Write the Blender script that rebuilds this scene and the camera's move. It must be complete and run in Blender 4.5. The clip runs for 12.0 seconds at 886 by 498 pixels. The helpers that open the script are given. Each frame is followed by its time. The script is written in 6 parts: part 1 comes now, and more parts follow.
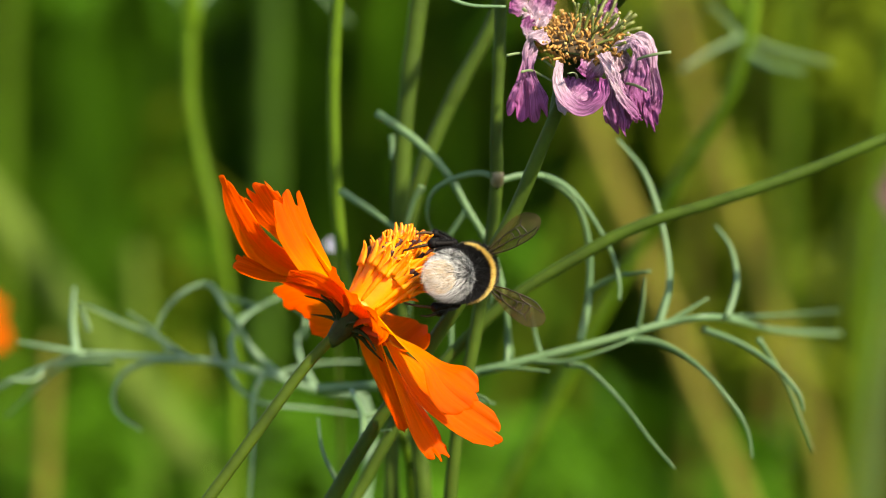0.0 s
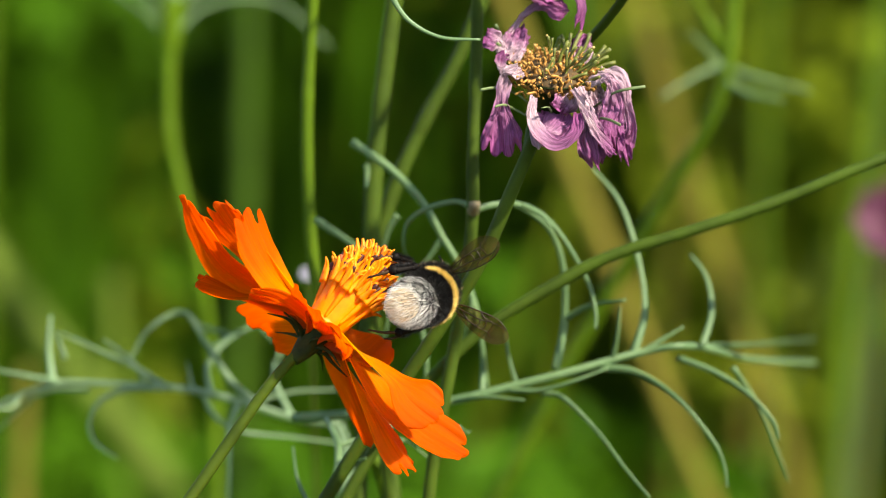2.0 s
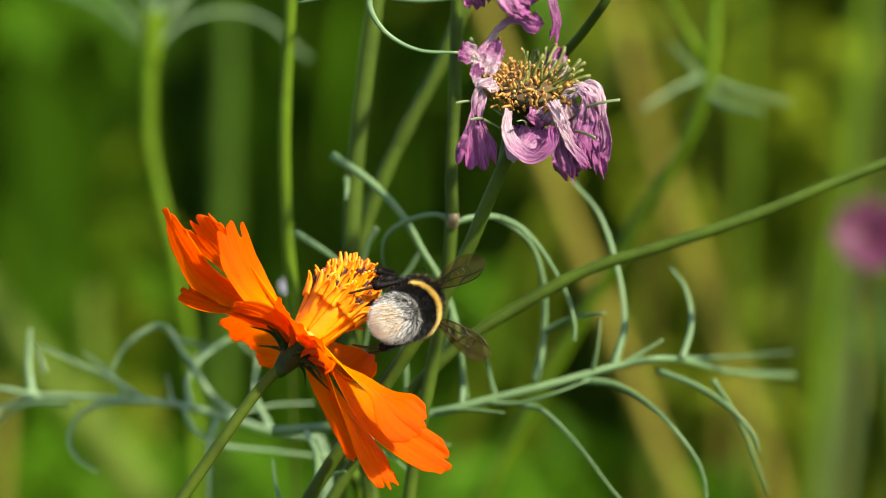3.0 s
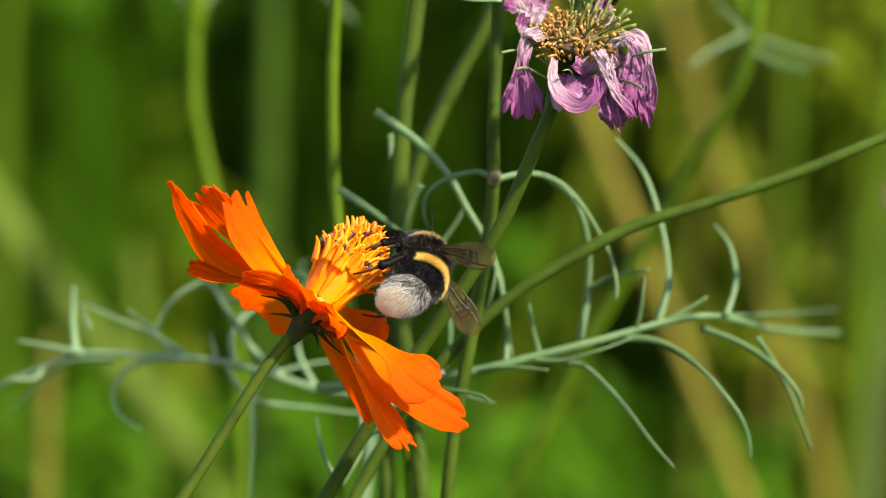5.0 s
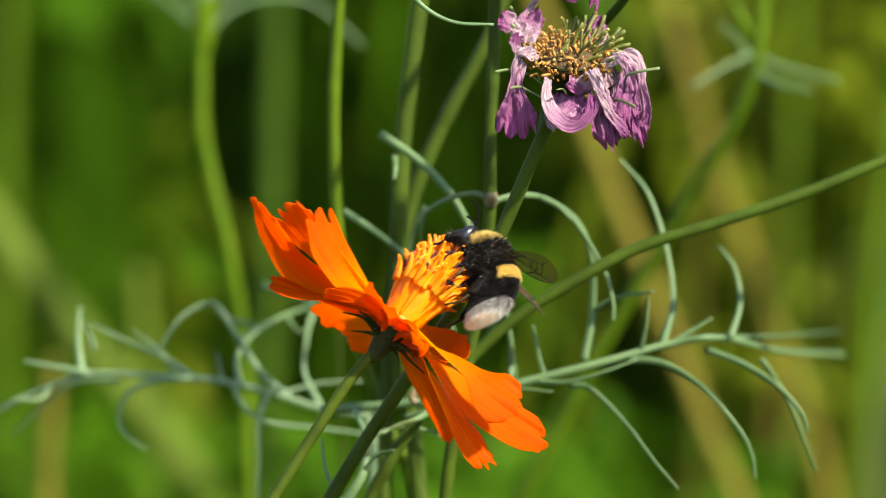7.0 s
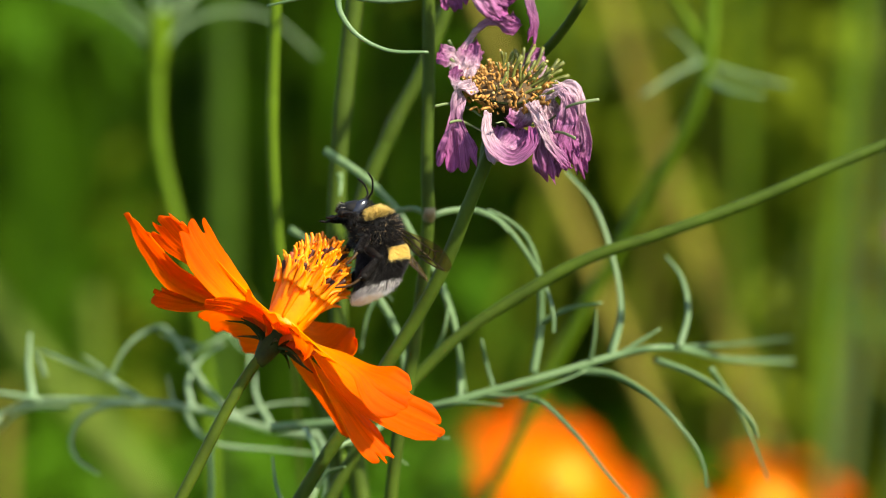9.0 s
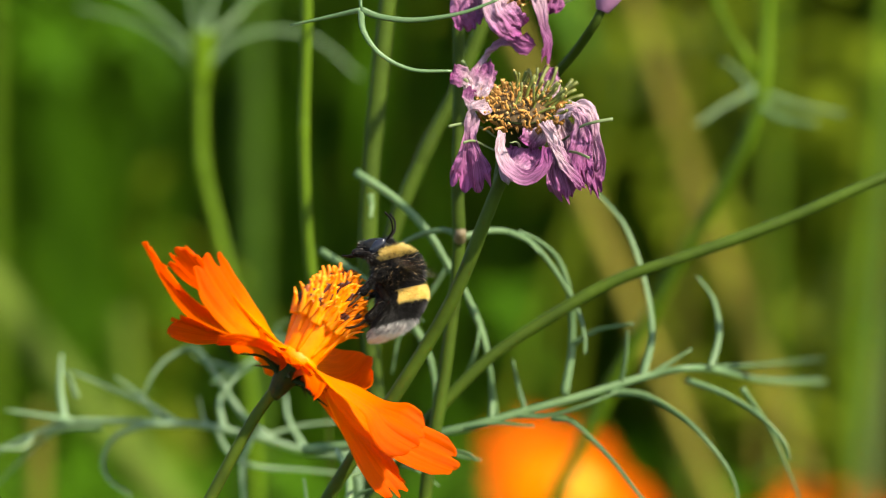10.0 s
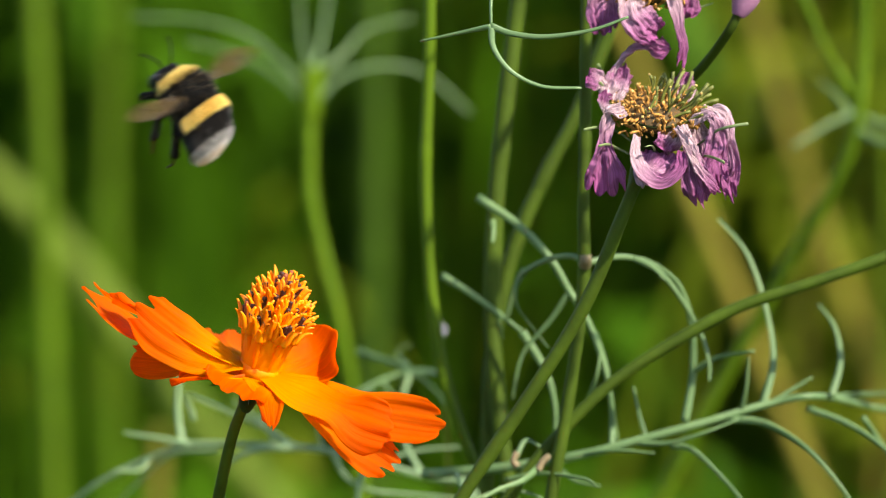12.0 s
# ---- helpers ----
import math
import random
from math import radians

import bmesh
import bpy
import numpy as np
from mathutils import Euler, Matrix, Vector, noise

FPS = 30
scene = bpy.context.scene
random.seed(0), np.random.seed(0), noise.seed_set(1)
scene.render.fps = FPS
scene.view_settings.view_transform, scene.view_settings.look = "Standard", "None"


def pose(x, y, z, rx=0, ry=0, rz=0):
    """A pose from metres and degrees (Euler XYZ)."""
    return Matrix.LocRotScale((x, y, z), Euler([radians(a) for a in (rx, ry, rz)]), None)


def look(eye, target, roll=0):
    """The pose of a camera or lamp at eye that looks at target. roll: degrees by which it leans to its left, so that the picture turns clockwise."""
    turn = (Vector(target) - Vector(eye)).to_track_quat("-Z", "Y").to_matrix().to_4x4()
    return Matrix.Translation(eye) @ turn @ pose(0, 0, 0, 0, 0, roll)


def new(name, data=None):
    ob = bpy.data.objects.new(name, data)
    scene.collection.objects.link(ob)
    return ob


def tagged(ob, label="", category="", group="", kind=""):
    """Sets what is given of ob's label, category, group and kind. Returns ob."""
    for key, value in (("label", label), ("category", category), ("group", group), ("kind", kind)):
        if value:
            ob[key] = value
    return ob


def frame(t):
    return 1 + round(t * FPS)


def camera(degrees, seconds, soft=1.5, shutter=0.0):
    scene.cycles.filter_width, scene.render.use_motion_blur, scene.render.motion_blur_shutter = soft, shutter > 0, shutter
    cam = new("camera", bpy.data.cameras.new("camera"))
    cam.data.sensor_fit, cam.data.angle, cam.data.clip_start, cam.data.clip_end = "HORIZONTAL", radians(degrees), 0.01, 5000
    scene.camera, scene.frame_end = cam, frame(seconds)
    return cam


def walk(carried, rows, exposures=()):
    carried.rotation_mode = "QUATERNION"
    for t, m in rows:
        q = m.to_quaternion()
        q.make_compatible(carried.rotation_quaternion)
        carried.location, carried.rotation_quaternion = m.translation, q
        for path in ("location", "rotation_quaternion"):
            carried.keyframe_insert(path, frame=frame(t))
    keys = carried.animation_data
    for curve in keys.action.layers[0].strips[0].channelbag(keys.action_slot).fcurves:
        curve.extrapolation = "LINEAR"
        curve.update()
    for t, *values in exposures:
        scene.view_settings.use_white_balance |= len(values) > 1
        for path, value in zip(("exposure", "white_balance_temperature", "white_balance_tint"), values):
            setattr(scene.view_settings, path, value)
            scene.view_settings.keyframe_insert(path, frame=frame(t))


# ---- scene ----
# A flower bed seen closely from one spot. BED is the frame of the view: x across,
# y away from the lens and z upwards in it, leaning with the downward look of 12 degrees.
BED = pose(0, 0, 0.70, -12, 0, 0)
MM = 0.001


def seat(left, up, lean):
    """The camera's pose, turned from its first view by degrees to the left, upwards and in roll."""
    return BED @ pose(0, -0.9, 0, 0, 0, left) @ pose(0, 0, 0, 90 + up, 0, 0) @ pose(0, 0, 0, 0, 0, lean)


cam = camera(9.0, 12.0, soft=0.85, shutter=0.5)
cam.data.dof.use_dof = True
cam.data.dof.focus_distance = 0.896
cam.data.dof.aperture_fstop = 14.5
cam.data.dof.aperture_blades = 0
walk(cam, [
    (0, seat(0.000, 0.000, 0)),
    (0.5, seat(0.029, -0.135, 0)),
    (1, seat(0.075, -0.265, 0)),
    (1.5, seat(-0.115, 0.058, 0)),
    (2, seat(-0.253, 0.293, 0)),
    (2.5, seat(-0.408, 0.316, 0)),
    (2.7, seat(-0.460, 0.449, 0)),
    (4.3, seat(-0.357, 0.058, 0)),
    (4.5, seat(-0.190, 0.023, 0)),
    (5, seat(-0.012, -0.012, 0)),
    (5.5, seat(-0.023, -0.006, 0)),
    (6, seat(-0.058, 0.224, 0)),
    (6.5, seat(-0.023, 0.299, 0)),
    (7, seat(0.023, 0.207, 0)),
    (7.2, seat(0.006, 0.196, -0.1)),
    (8.8, seat(-0.391, 0.299, -1.1)),
    (9, seat(-0.460, 0.357, -1.2)),
    (9.5, seat(-0.288, 0.374, -1.4)),
    (10, seat(-0.144, 0.581, -1.4)),
    (10.5, seat(0.081, 0.690, -1.2)),
    (11, seat(0.546, 0.748, -1.0)),
    (11.5, seat(0.874, 0.817, -0.9)),
    (12, seat(1.076, 0.863, -0.9)),
], exposures=[(0, 1.38, 7300, 6), (12, 1.38, 7300, 6)])

# ---- daylight ----
SUN_AZ, SUN_EL = radians(126), radians(46)      # azimuth from +y (north) towards +x
sky = bpy.data.worlds.new("sky")
scene.world = sky
sky.use_nodes = True
tree = sky.node_tree
tex = tree.nodes.new("ShaderNodeTexSky")
tex.sky_type = "NISHITA"
tex.sun_disc = False
tex.sun_elevation, tex.sun_rotation = SUN_EL, SUN_AZ
tree.links.new(tex.outputs["Color"], tree.nodes["Background"].inputs["Color"])
tree.nodes["Background"].inputs["Strength"].default_value = 0.118
sun = new("sun", bpy.data.lights.new("sun", "SUN"))
sun.data.energy, sun.data.angle, sun.data.color = 4.1, radians(1.8), (1.0, 0.94, 0.84)
to_sun = Vector((math.sin(SUN_AZ) * math.cos(SUN_EL), math.cos(SUN_AZ) * math.cos(SUN_EL), math.sin(SUN_EL)))
sun.matrix_world = look(to_sun * 5, (0, 0, 0))


# ---- materials ----
def material(name, colour, second=None, rough=0.6, scale=300.0, bump=0.25, light=0.0, fine=1800.0, spec=0.4, sheen=0.0, coat=0.0, stretch=None):
    """Two-scale mottling between two colours, a fine bump, and light passing through when light > 0."""
    m = bpy.data.materials.new(name)
    m.use_nodes = True
    n, l = m.node_tree.nodes, m.node_tree.links
    bsdf = n["Principled BSDF"]
    second = second or tuple(c * 0.6 for c in colour)
    co = n.new("ShaderNodeTexCoord")
    src = co.outputs["Object"]
    if stretch:
        mp = n.new("ShaderNodeMapping")
        mp.inputs["Scale"].default_value = stretch
        l.new(src, mp.inputs["Vector"])
        src = mp.outputs["Vector"]
    big, small = n.new("ShaderNodeTexNoise"), n.new("ShaderNodeTexNoise")
    big.inputs["Scale"].default_value, small.inputs["Scale"].default_value = scale, fine
    big.inputs["Detail"].default_value = small.inputs["Detail"].default_value = 3
    l.new(src, big.inputs["Vector"])
    l.new(src, small.inputs["Vector"])
    both = n.new("ShaderNodeMath")
    both.operation = "MULTIPLY_ADD"
    l.new(small.outputs["Fac"], both.inputs[0])
    both.inputs[1].default_value = 0.35
    l.new(big.outputs["Fac"], both.inputs[2])
    ramp = n.new("ShaderNodeValToRGB")
    ramp.color_ramp.elements[0].position, ramp.color_ramp.elements[1].position = 0.42, 0.92
    ramp.color_ramp.elements[0].color = (*second, 1)
    ramp.color_ramp.elements[1].color = (*colour, 1)
    l.new(both.outputs[0], ramp.inputs["Fac"])
    shade = n.new("ShaderNodeHueSaturation")
    info = n.new("ShaderNodeObjectInfo")
    rng = n.new("ShaderNodeMapRange")
    rng.inputs["To Min"].default_value, rng.inputs["To Max"].default_value = 0.85, 1.15
    l.new(info.outputs["Random"], rng.inputs["Value"])
    l.new(rng.outputs["Result"], shade.inputs["Value"])
    l.new(ramp.outputs["Color"], shade.inputs["Color"])
    l.new(shade.outputs["Color"], bsdf.inputs["Base Color"])
    bsdf.inputs["Roughness"].default_value = rough
    bsdf.inputs["Specular IOR Level"].default_value = spec
    bsdf.inputs["Sheen Weight"].default_value = sheen
    bsdf.inputs["Coat Weight"].default_value = coat
    bp = n.new("ShaderNodeBump")
    bp.inputs["Strength"].default_value, bp.inputs["Distance"].default_value = bump, 0.0002
    l.new(small.outputs["Fac"], bp.inputs["Height"])
    l.new(bp.outputs["Normal"], bsdf.inputs["Normal"])
    if light:
        tr, mix = n.new("ShaderNodeBsdfTranslucent"), n.new("ShaderNodeMixShader")
        l.new(shade.outputs["Color"], tr.inputs["Color"])
        mix.inputs["Fac"].default_value = light
        l.new(bsdf.outputs["BSDF"], mix.inputs[1])
        l.new(tr.outputs["BSDF"], mix.inputs[2])
        l.new(mix.outputs["Shader"], n["Material Output"].inputs["Surface"])
    return m


def petal_material(name, claw, blade, edge, light, veins=46.0, rough=0.55, bump=0.5, dark=0.75):
    """Petal: colour runs from the claw to the tip along u, fine veins across v."""
    m = bpy.data.materials.new(name)
    m.use_nodes = True
    n, l = m.node_tree.nodes, m.node_tree.links
    bsdf = n["Principled BSDF"]
    uv = n.new("ShaderNodeUVMap")
    sep = n.new("ShaderNodeSeparateXYZ")
    l.new(uv.outputs["UV"], sep.inputs["Vector"])
    ramp = n.new("ShaderNodeValToRGB")
    e = ramp.color_ramp.elements
    e[0].position, e[0].color = 0.2, (*claw, 1)
    e[1].position, e[1].color = 1.0, (*edge, 1)
    mid = e.new(0.58)
    mid.color = (*blade, 1)
    noise_tex = n.new("ShaderNodeTexNoise")
    noise_tex.inputs["Scale"].default_value = 160
    co = n.new("ShaderNodeTexCoord")
    l.new(co.outputs["Object"], noise_tex.inputs["Vector"])
    add = n.new("ShaderNodeMath")
    add.operation = "MULTIPLY_ADD"
    l.new(noise_tex.outputs["Fac"], add.inputs[0])
    add.inputs[1].default_value = 0.25
    off = n.new("ShaderNodeMath")
    off.operation = "SUBTRACT"
    l.new(sep.outputs["X"], off.inputs[0])
    off.inputs[1].default_value = 0.12
    l.new(off.outputs[0], add.inputs[2])
    l.new(add.outputs[0], ramp.inputs["Fac"])
    # veins: noise drawn out along the petal
    comb = n.new("ShaderNodeCombineXYZ")
    for k, mul in (("X", 2.5), ("Y", veins)):
        mm = n.new("ShaderNodeMath")
        mm.operation = "MULTIPLY"
        mm.inputs[1].default_value = mul
        l.new(sep.outputs[k], mm.inputs[0])
        l.new(mm.outputs[0], comb.inputs[k])
    vein = n.new("ShaderNodeTexNoise")
    vein.inputs["Scale"].default_value, vein.inputs["Detail"].default_value = 1.0, 4
    l.new(comb.outputs["Vector"], vein.inputs["Vector"])
    vr = n.new("ShaderNodeMapRange")
    vr.inputs["From Min"].default_value, vr.inputs["From Max"].default_value = 0.35, 0.65
    vr.inputs["To Min"].default_value, vr.inputs["To Max"].default_value = dark, 1.0
    l.new(vein.outputs["Fac"], vr.inputs["Value"])
    hs = n.new("ShaderNodeHueSaturation")
    l.new(vr.outputs["Result"], hs.inputs["Value"])
    l.new(ramp.outputs["Color"], hs.inputs["Color"])
    l.new(hs.outputs["Color"], bsdf.inputs["Base Color"])
    bsdf.inputs["Roughness"].default_value = rough
    bsdf.inputs["Specular IOR Level"].default_value = 0.14
    bp = n.new("ShaderNodeBump")
    bp.inputs["Strength"].default_value, bp.inputs["Distance"].default_value = bump, 0.0004
    l.new(vein.outputs["Fac"], bp.inputs["Height"])
    l.new(bp.outputs["Normal"], bsdf.inputs["Normal"])
    tr, mix = n.new("ShaderNodeBsdfTranslucent"), n.new("ShaderNodeMixShader")
    thin = n.new("ShaderNodeGamma")
    thin.inputs["Gamma"].default_value = 0.66
    l.new(hs.outputs["Color"], thin.inputs["Color"])
    l.new(thin.outputs["Color"], tr.inputs["Color"])
    mix.inputs["Fac"].default_value = light
    l.new(bsdf.outputs["BSDF"], mix.inputs[1])
    l.new(tr.outputs["BSDF"], mix.inputs[2])
    l.new(mix.outputs["Shader"], n["Material Output"].inputs["Surface"])
    return m


def wing_material():
    m = bpy.data.materials.new("wing membrane")
    m.use_nodes = True
    n, l = m.node_tree.nodes, m.node_tree.links
    bsdf = n["Principled BSDF"]
    bsdf.inputs["Base Color"].default_value = (0.3, 0.21, 0.1, 1)
    bsdf.inputs["Roughness"].default_value = 0.28
    bsdf.inputs["Specular IOR Level"].default_value = 0.3
    clear, mix = n.new("ShaderNodeBsdfTransparent"), n.new("ShaderNodeMixShader")
    clear.inputs["Color"].default_value = (0.56, 0.42, 0.22, 1)
    tex_n, rg = n.new("ShaderNodeTexNoise"), n.new("ShaderNodeMapRange")
    co = n.new("ShaderNodeTexCoord")
    l.new(co.outputs["Object"], tex_n.inputs["Vector"])
    tex_n.inputs["Scale"].default_value = 260
    rg.inputs["To Min"].default_value, rg.inputs["To Max"].default_value = 0.07, 0.19
    l.new(tex_n.outputs["Fac"], rg.inputs["Value"])
    l.new(rg.outputs["Result"], mix.inputs["Fac"])
    l.new(clear.outputs["BSDF"], mix.inputs[1])
    l.new(bsdf.outputs["BSDF"], mix.inputs[2])
    l.new(mix.outputs["Shader"], n["Material Output"].inputs["Surface"])
    return m


STEM = material("green stem", (0.044, 0.075, 0.006), (0.024, 0.042, 0.004), 0.6, 120, 0.3, fine=900, spec=0.12)
STEM_DARK = material("dark flower stalk", (0.052, 0.082, 0.006), (0.028, 0.045, 0.004), 0.6, 140, 0.3, fine=900, spec=0.12)
STEM_FAR = material("yellow-green stem", (0.078, 0.138, 0.005), (0.046, 0.088, 0.003), 0.5, 60, 0.2, spec=0.1)
STEM_DIM = material("dim green stem", (0.045, 0.095, 0.005), (0.03, 0.065, 0.004), 0.6, 60, 0.2, spec=0.1)
STEM_OLIVE = material("olive stem", (0.1, 0.15, 0.016), (0.065, 0.1, 0.01), 0.6, 60, 0.2, spec=0.1)
STEM_TAN = material("dry tan stem", (0.18, 0.15, 0.022), (0.12, 0.105, 0.016), 0.7, 60, 0.2, spec=0.1)
LEAF = material("grey-green leaflet", (0.145, 0.235, 0.1), (0.085, 0.16, 0.062), 0.5, 150, 0.25, light=0.2, spec=0.4)
LEAF_PALE = material("pale grey-green leaflet", (0.23, 0.34, 0.19), (0.15, 0.25, 0.12), 0.5, 150, 0.25, light=0.25, spec=0.4)
LEAF_NEAR = material("bluish green leaflet", (0.13, 0.21, 0.095), (0.07, 0.14, 0.05), 0.42, 150, 0.25, light=0.12, spec=0.5)
NODE = material("pinkish node", (0.22, 0.17, 0.1), (0.13, 0.1, 0.05), 0.6, 300, 0.3)
MEADOW_A = material("meadow leaf", (0.06, 0.152, 0.006), (0.031, 0.086, 0.003), 0.5, 25, 0.2, light=0.3, fine=200, spec=0.08)
# Pale olive copy of the meadow leaf, with sunlight put into its colour.
MEADOW_B = material("pale sunlit-tone meadow leaf", (0.158, 0.205, 0.012), (0.096, 0.14, 0.008), 0.55, 25, 0.2, light=0.3, fine=200, spec=0.08)
# Shade put into the colour: a slightly darker copy of the meadow leaf.
MEADOW_C = material("dark shade-tone meadow leaf", (0.049, 0.13, 0.005), (0.025, 0.07, 0.003), 0.6, 25, 0.2, light=0.2, fine=200, spec=0.08)
BLUEGREEN = material("grey-green blade", (0.13, 0.2, 0.075), (0.07, 0.13, 0.04), 0.5, 25, 0.2, light=0.3, fine=200, spec=0.2)
SOIL = material("mossy soil", (0.034, 0.05, 0.004), (0.018, 0.022, 0.003), 0.95, 6, 0.6, fine=90, spec=0.0)
ORANGE = petal_material("orange petal", (1.0, 0.5, 0.002), (1.0, 0.235, 0.0015), (1.0, 0.165, 0.0015), 0.72, dark=0.74, bump=0.8)
ORANGE_BACK = petal_material("outer face of an orange petal", (1.0, 0.2, 0.0015), (1.0, 0.185, 0.0015), (0.98, 0.145, 0.0015), 0.72, dark=0.74, bump=0.8)
PINK = petal_material("withered pink petal", (0.84, 0.6, 0.71), (0.58, 0.225, 0.47), (0.45, 0.1, 0.34), 0.3, veins=48, rough=0.5, bump=1.0, dark=0.36)
MAUVE = material("mauve bud", (0.36, 0.17, 0.3), (0.26, 0.1, 0.22), 0.6, 200, 0.4)
MAGENTA = material("magenta petal", (0.1, 0.012, 0.05), (0.07, 0.009, 0.035), 0.6, 90, 0.2, light=0.3)
COROLLA = material("yellow orange floret", (1.0, 0.385, 0.005), (0.95, 0.27, 0.004), 0.5, 300, 0.2, light=0.45)
STIGMA = material("yellow stigma", (1.0, 0.37, 0.005), (0.93, 0.2, 0.003), 0.5, 600, 0.2, light=0.2)
ANTHER = material("maroon anther", (0.075, 0.014, 0.005), (0.03, 0.006, 0.003), 0.55, 700, 0.3)
BROWN_TIP = material("rusty floret tip", (0.32, 0.075, 0.012), (0.16, 0.03, 0.008), 0.6, 700, 0.3)
CALYX = material("dark green calyx", (0.032, 0.044, 0.01), (0.014, 0.018, 0.006), 0.6, 300, 0.3, spec=0.1)
BRACT = material("rust red bract", (0.75, 0.13, 0.008), (0.5, 0.07, 0.006), 0.5, 300, 0.3, light=0.4)
OCHRE = material("dry ochre stamen", (0.58, 0.29, 0.06), (0.11, 0.04, 0.01), 0.7, 600, 0.4)
POLLEN = material("pale pollen", (0.62, 0.46, 0.18), (0.36, 0.22, 0.06), 0.7, 900, 0.2)
HEART = material("dark flower heart", (0.09, 0.05, 0.015), (0.03, 0.02, 0.008), 0.8, 500, 0.4)
SEED = material("green seed stalk", (0.2, 0.21, 0.04), (0.06, 0.075, 0.015), 0.5, 500, 0.4)
SEPAL = material("pale green sepal", (0.2, 0.26, 0.12), (0.1, 0.14, 0.05), 0.5, 300, 0.3)
BLACK = material("black chitin", (0.012, 0.011, 0.011), (0.006, 0.006, 0.006), 0.6, 500, 0.4, spec=0.15)
EYE = material("glossy compound eye", (0.018, 0.02, 0.032), (0.009, 0.01, 0.018), 0.22, 900, 0.1, fine=6000, spec=0.45)
FUR_BLACK = material("black fur", (0.016, 0.014, 0.014), (0.007, 0.006, 0.006), 0.42, 500, 0.1, spec=0.5)
FUR_YELLOW = material("yellow fur", (0.88, 0.7, 0.26), (0.6, 0.42, 0.11), 0.6, 500, 0.1, light=0.2, spec=0.3)
FUR_WHITE = material("white fur", (0.95, 0.94, 0.93), (0.76, 0.73, 0.71), 0.5, 500, 0.1, light=0.3, spec=0.3)
FUR_CREAM = material("cream fur", (0.85, 0.68, 0.42), (0.7, 0.48, 0.26), 0.6, 500, 0.1, light=0.3, spec=0.3)
CUTICLE = material("grey cuticle", (0.05, 0.045, 0.045), (0.02, 0.018, 0.018), 0.5, 500, 0.3, spec=0.4)
LEG = material("dark brown leg", (0.008, 0.006, 0.005), (0.004, 0.003, 0.003), 0.6, 500, 0.3, spec=0.08)
FOOT = material("tawny foot", (0.06, 0.034, 0.014), (0.03, 0.016, 0.008), 0.5, 500, 0.3, spec=0.12)
WING = wing_material()
VEIN = material("wing vein", (0.03, 0.016, 0.008), (0.015, 0.009, 0.005), 0.4, 500, 0.1)


# ---- mesh helpers ----
def bed(p):
    """From millimetres in the bed's frame to the world in metres."""
    return BED @ (Vector(p) * MM)


def spline(pts, step=8):
    """Catmull-Rom through the points; the last coordinate may carry anything."""
    pts = [np.array(p, float) for p in pts]
    ext = [2 * pts[0] - pts[1]] + pts + [2 * pts[-1] - pts[-2]]
    out = []
    for a, b, c, d in zip(ext, ext[1:], ext[2:], ext[3:]):
        for k in range(step):
            t = k / step
            out.append(0.5 * (2 * b + (c - a) * t + (2 * a - 5 * b + 4 * c - d) * t * t + (3 * b - a - 3 * c + d) * t ** 3))
    out.append(pts[-1])
    return [Vector(p) for p in out]


def tube(bm, pts, radius, tip=None, sides=8, flat=1.0, step=8, blunt=False, swell=0.0):
    """A tapering tube along the points (metres), oval when flat < 1, closed at both ends."""
    tip = radius if tip is None else tip
    line = spline(pts, step)
    n = len(line)
    side = None
    rings = []
    for i, p in enumerate(line):
        d = (line[min(i + 1, n - 1)] - line[max(i - 1, 0)]).normalized()
        if side is None:
            side = d.orthogonal().normalized()
            if abs(d.cross(Vector((0, 1, 0))).length) > 0.2:
                side = d.cross(Vector((0, 1, 0))).normalized()
        side = (side - d * side.dot(d)).normalized()
        up = d.cross(side)
        u = i / (n - 1)
        r = radius + (tip - radius) * u
        if swell:
            r *= 1 + swell * noise.noise(p * 90)
        rings.append([bm.verts.new(p + side * (math.cos(a) * r) + up * (math.sin(a) * r * flat)) for a in (2 * math.pi * k / sides for k in range(sides))])
    for a, b in zip(rings, rings[1:]):
        for k in range(sides):
            bm.faces.new((a[k], a[(k + 1) % sides], b[(k + 1) % sides], b[k]))
    bm.faces.new(list(reversed(rings[0])))
    bm.faces.new(rings[-1])


def finish(bm, name, mat, smooth=True):
    me = bpy.data.meshes.new(name)
    bmesh.ops.recalc_face_normals(bm, faces=bm.faces[:])
    bm.to_mesh(me)
    bm.free()
    me.materials.append(mat)
    for f in me.polygons:
        f.use_smooth = smooth
    return me


def part(name, bm, mat, parent, label="", m=None):
    """Links a bmesh (or a mesh) as one object under a thing or a part."""
    me = bm if isinstance(bm, bpy.types.Mesh) else finish(bm, name, mat)
    ob = new(name, me)
    ob.parent = parent
    if m is not None:
        ob.matrix_basis = m
    return tagged(ob, label)


def thing(name, where, label, category, group=""):
    ob = new(name)
    ob.empty_display_size = 0.01
    ob.matrix_basis = where if isinstance(where, Matrix) else Matrix.Translation(where)
    return tagged(ob, label, category, group)


def strand(bm, base, pts, radius, tip, **kw):
    """A tube through points of the bed, in the space of a thing that stands at base."""
    tube(bm, [bed(p) - base for p in pts], radius * MM, tip * MM, **kw)


def deeper(pts, k):
    """The points drawn away from the eye, so that they keep their direction from it."""
    return [(x * k, (y + 900) * k - 900, z * k) for x, y, z in pts]


def rooted(pts, run=0.0):
    """The foot below the last point: where its stem meets the soil."""
    p = bed(pts[-1])
    return Vector((p.x + run, p.y + 0.02, 0.0))


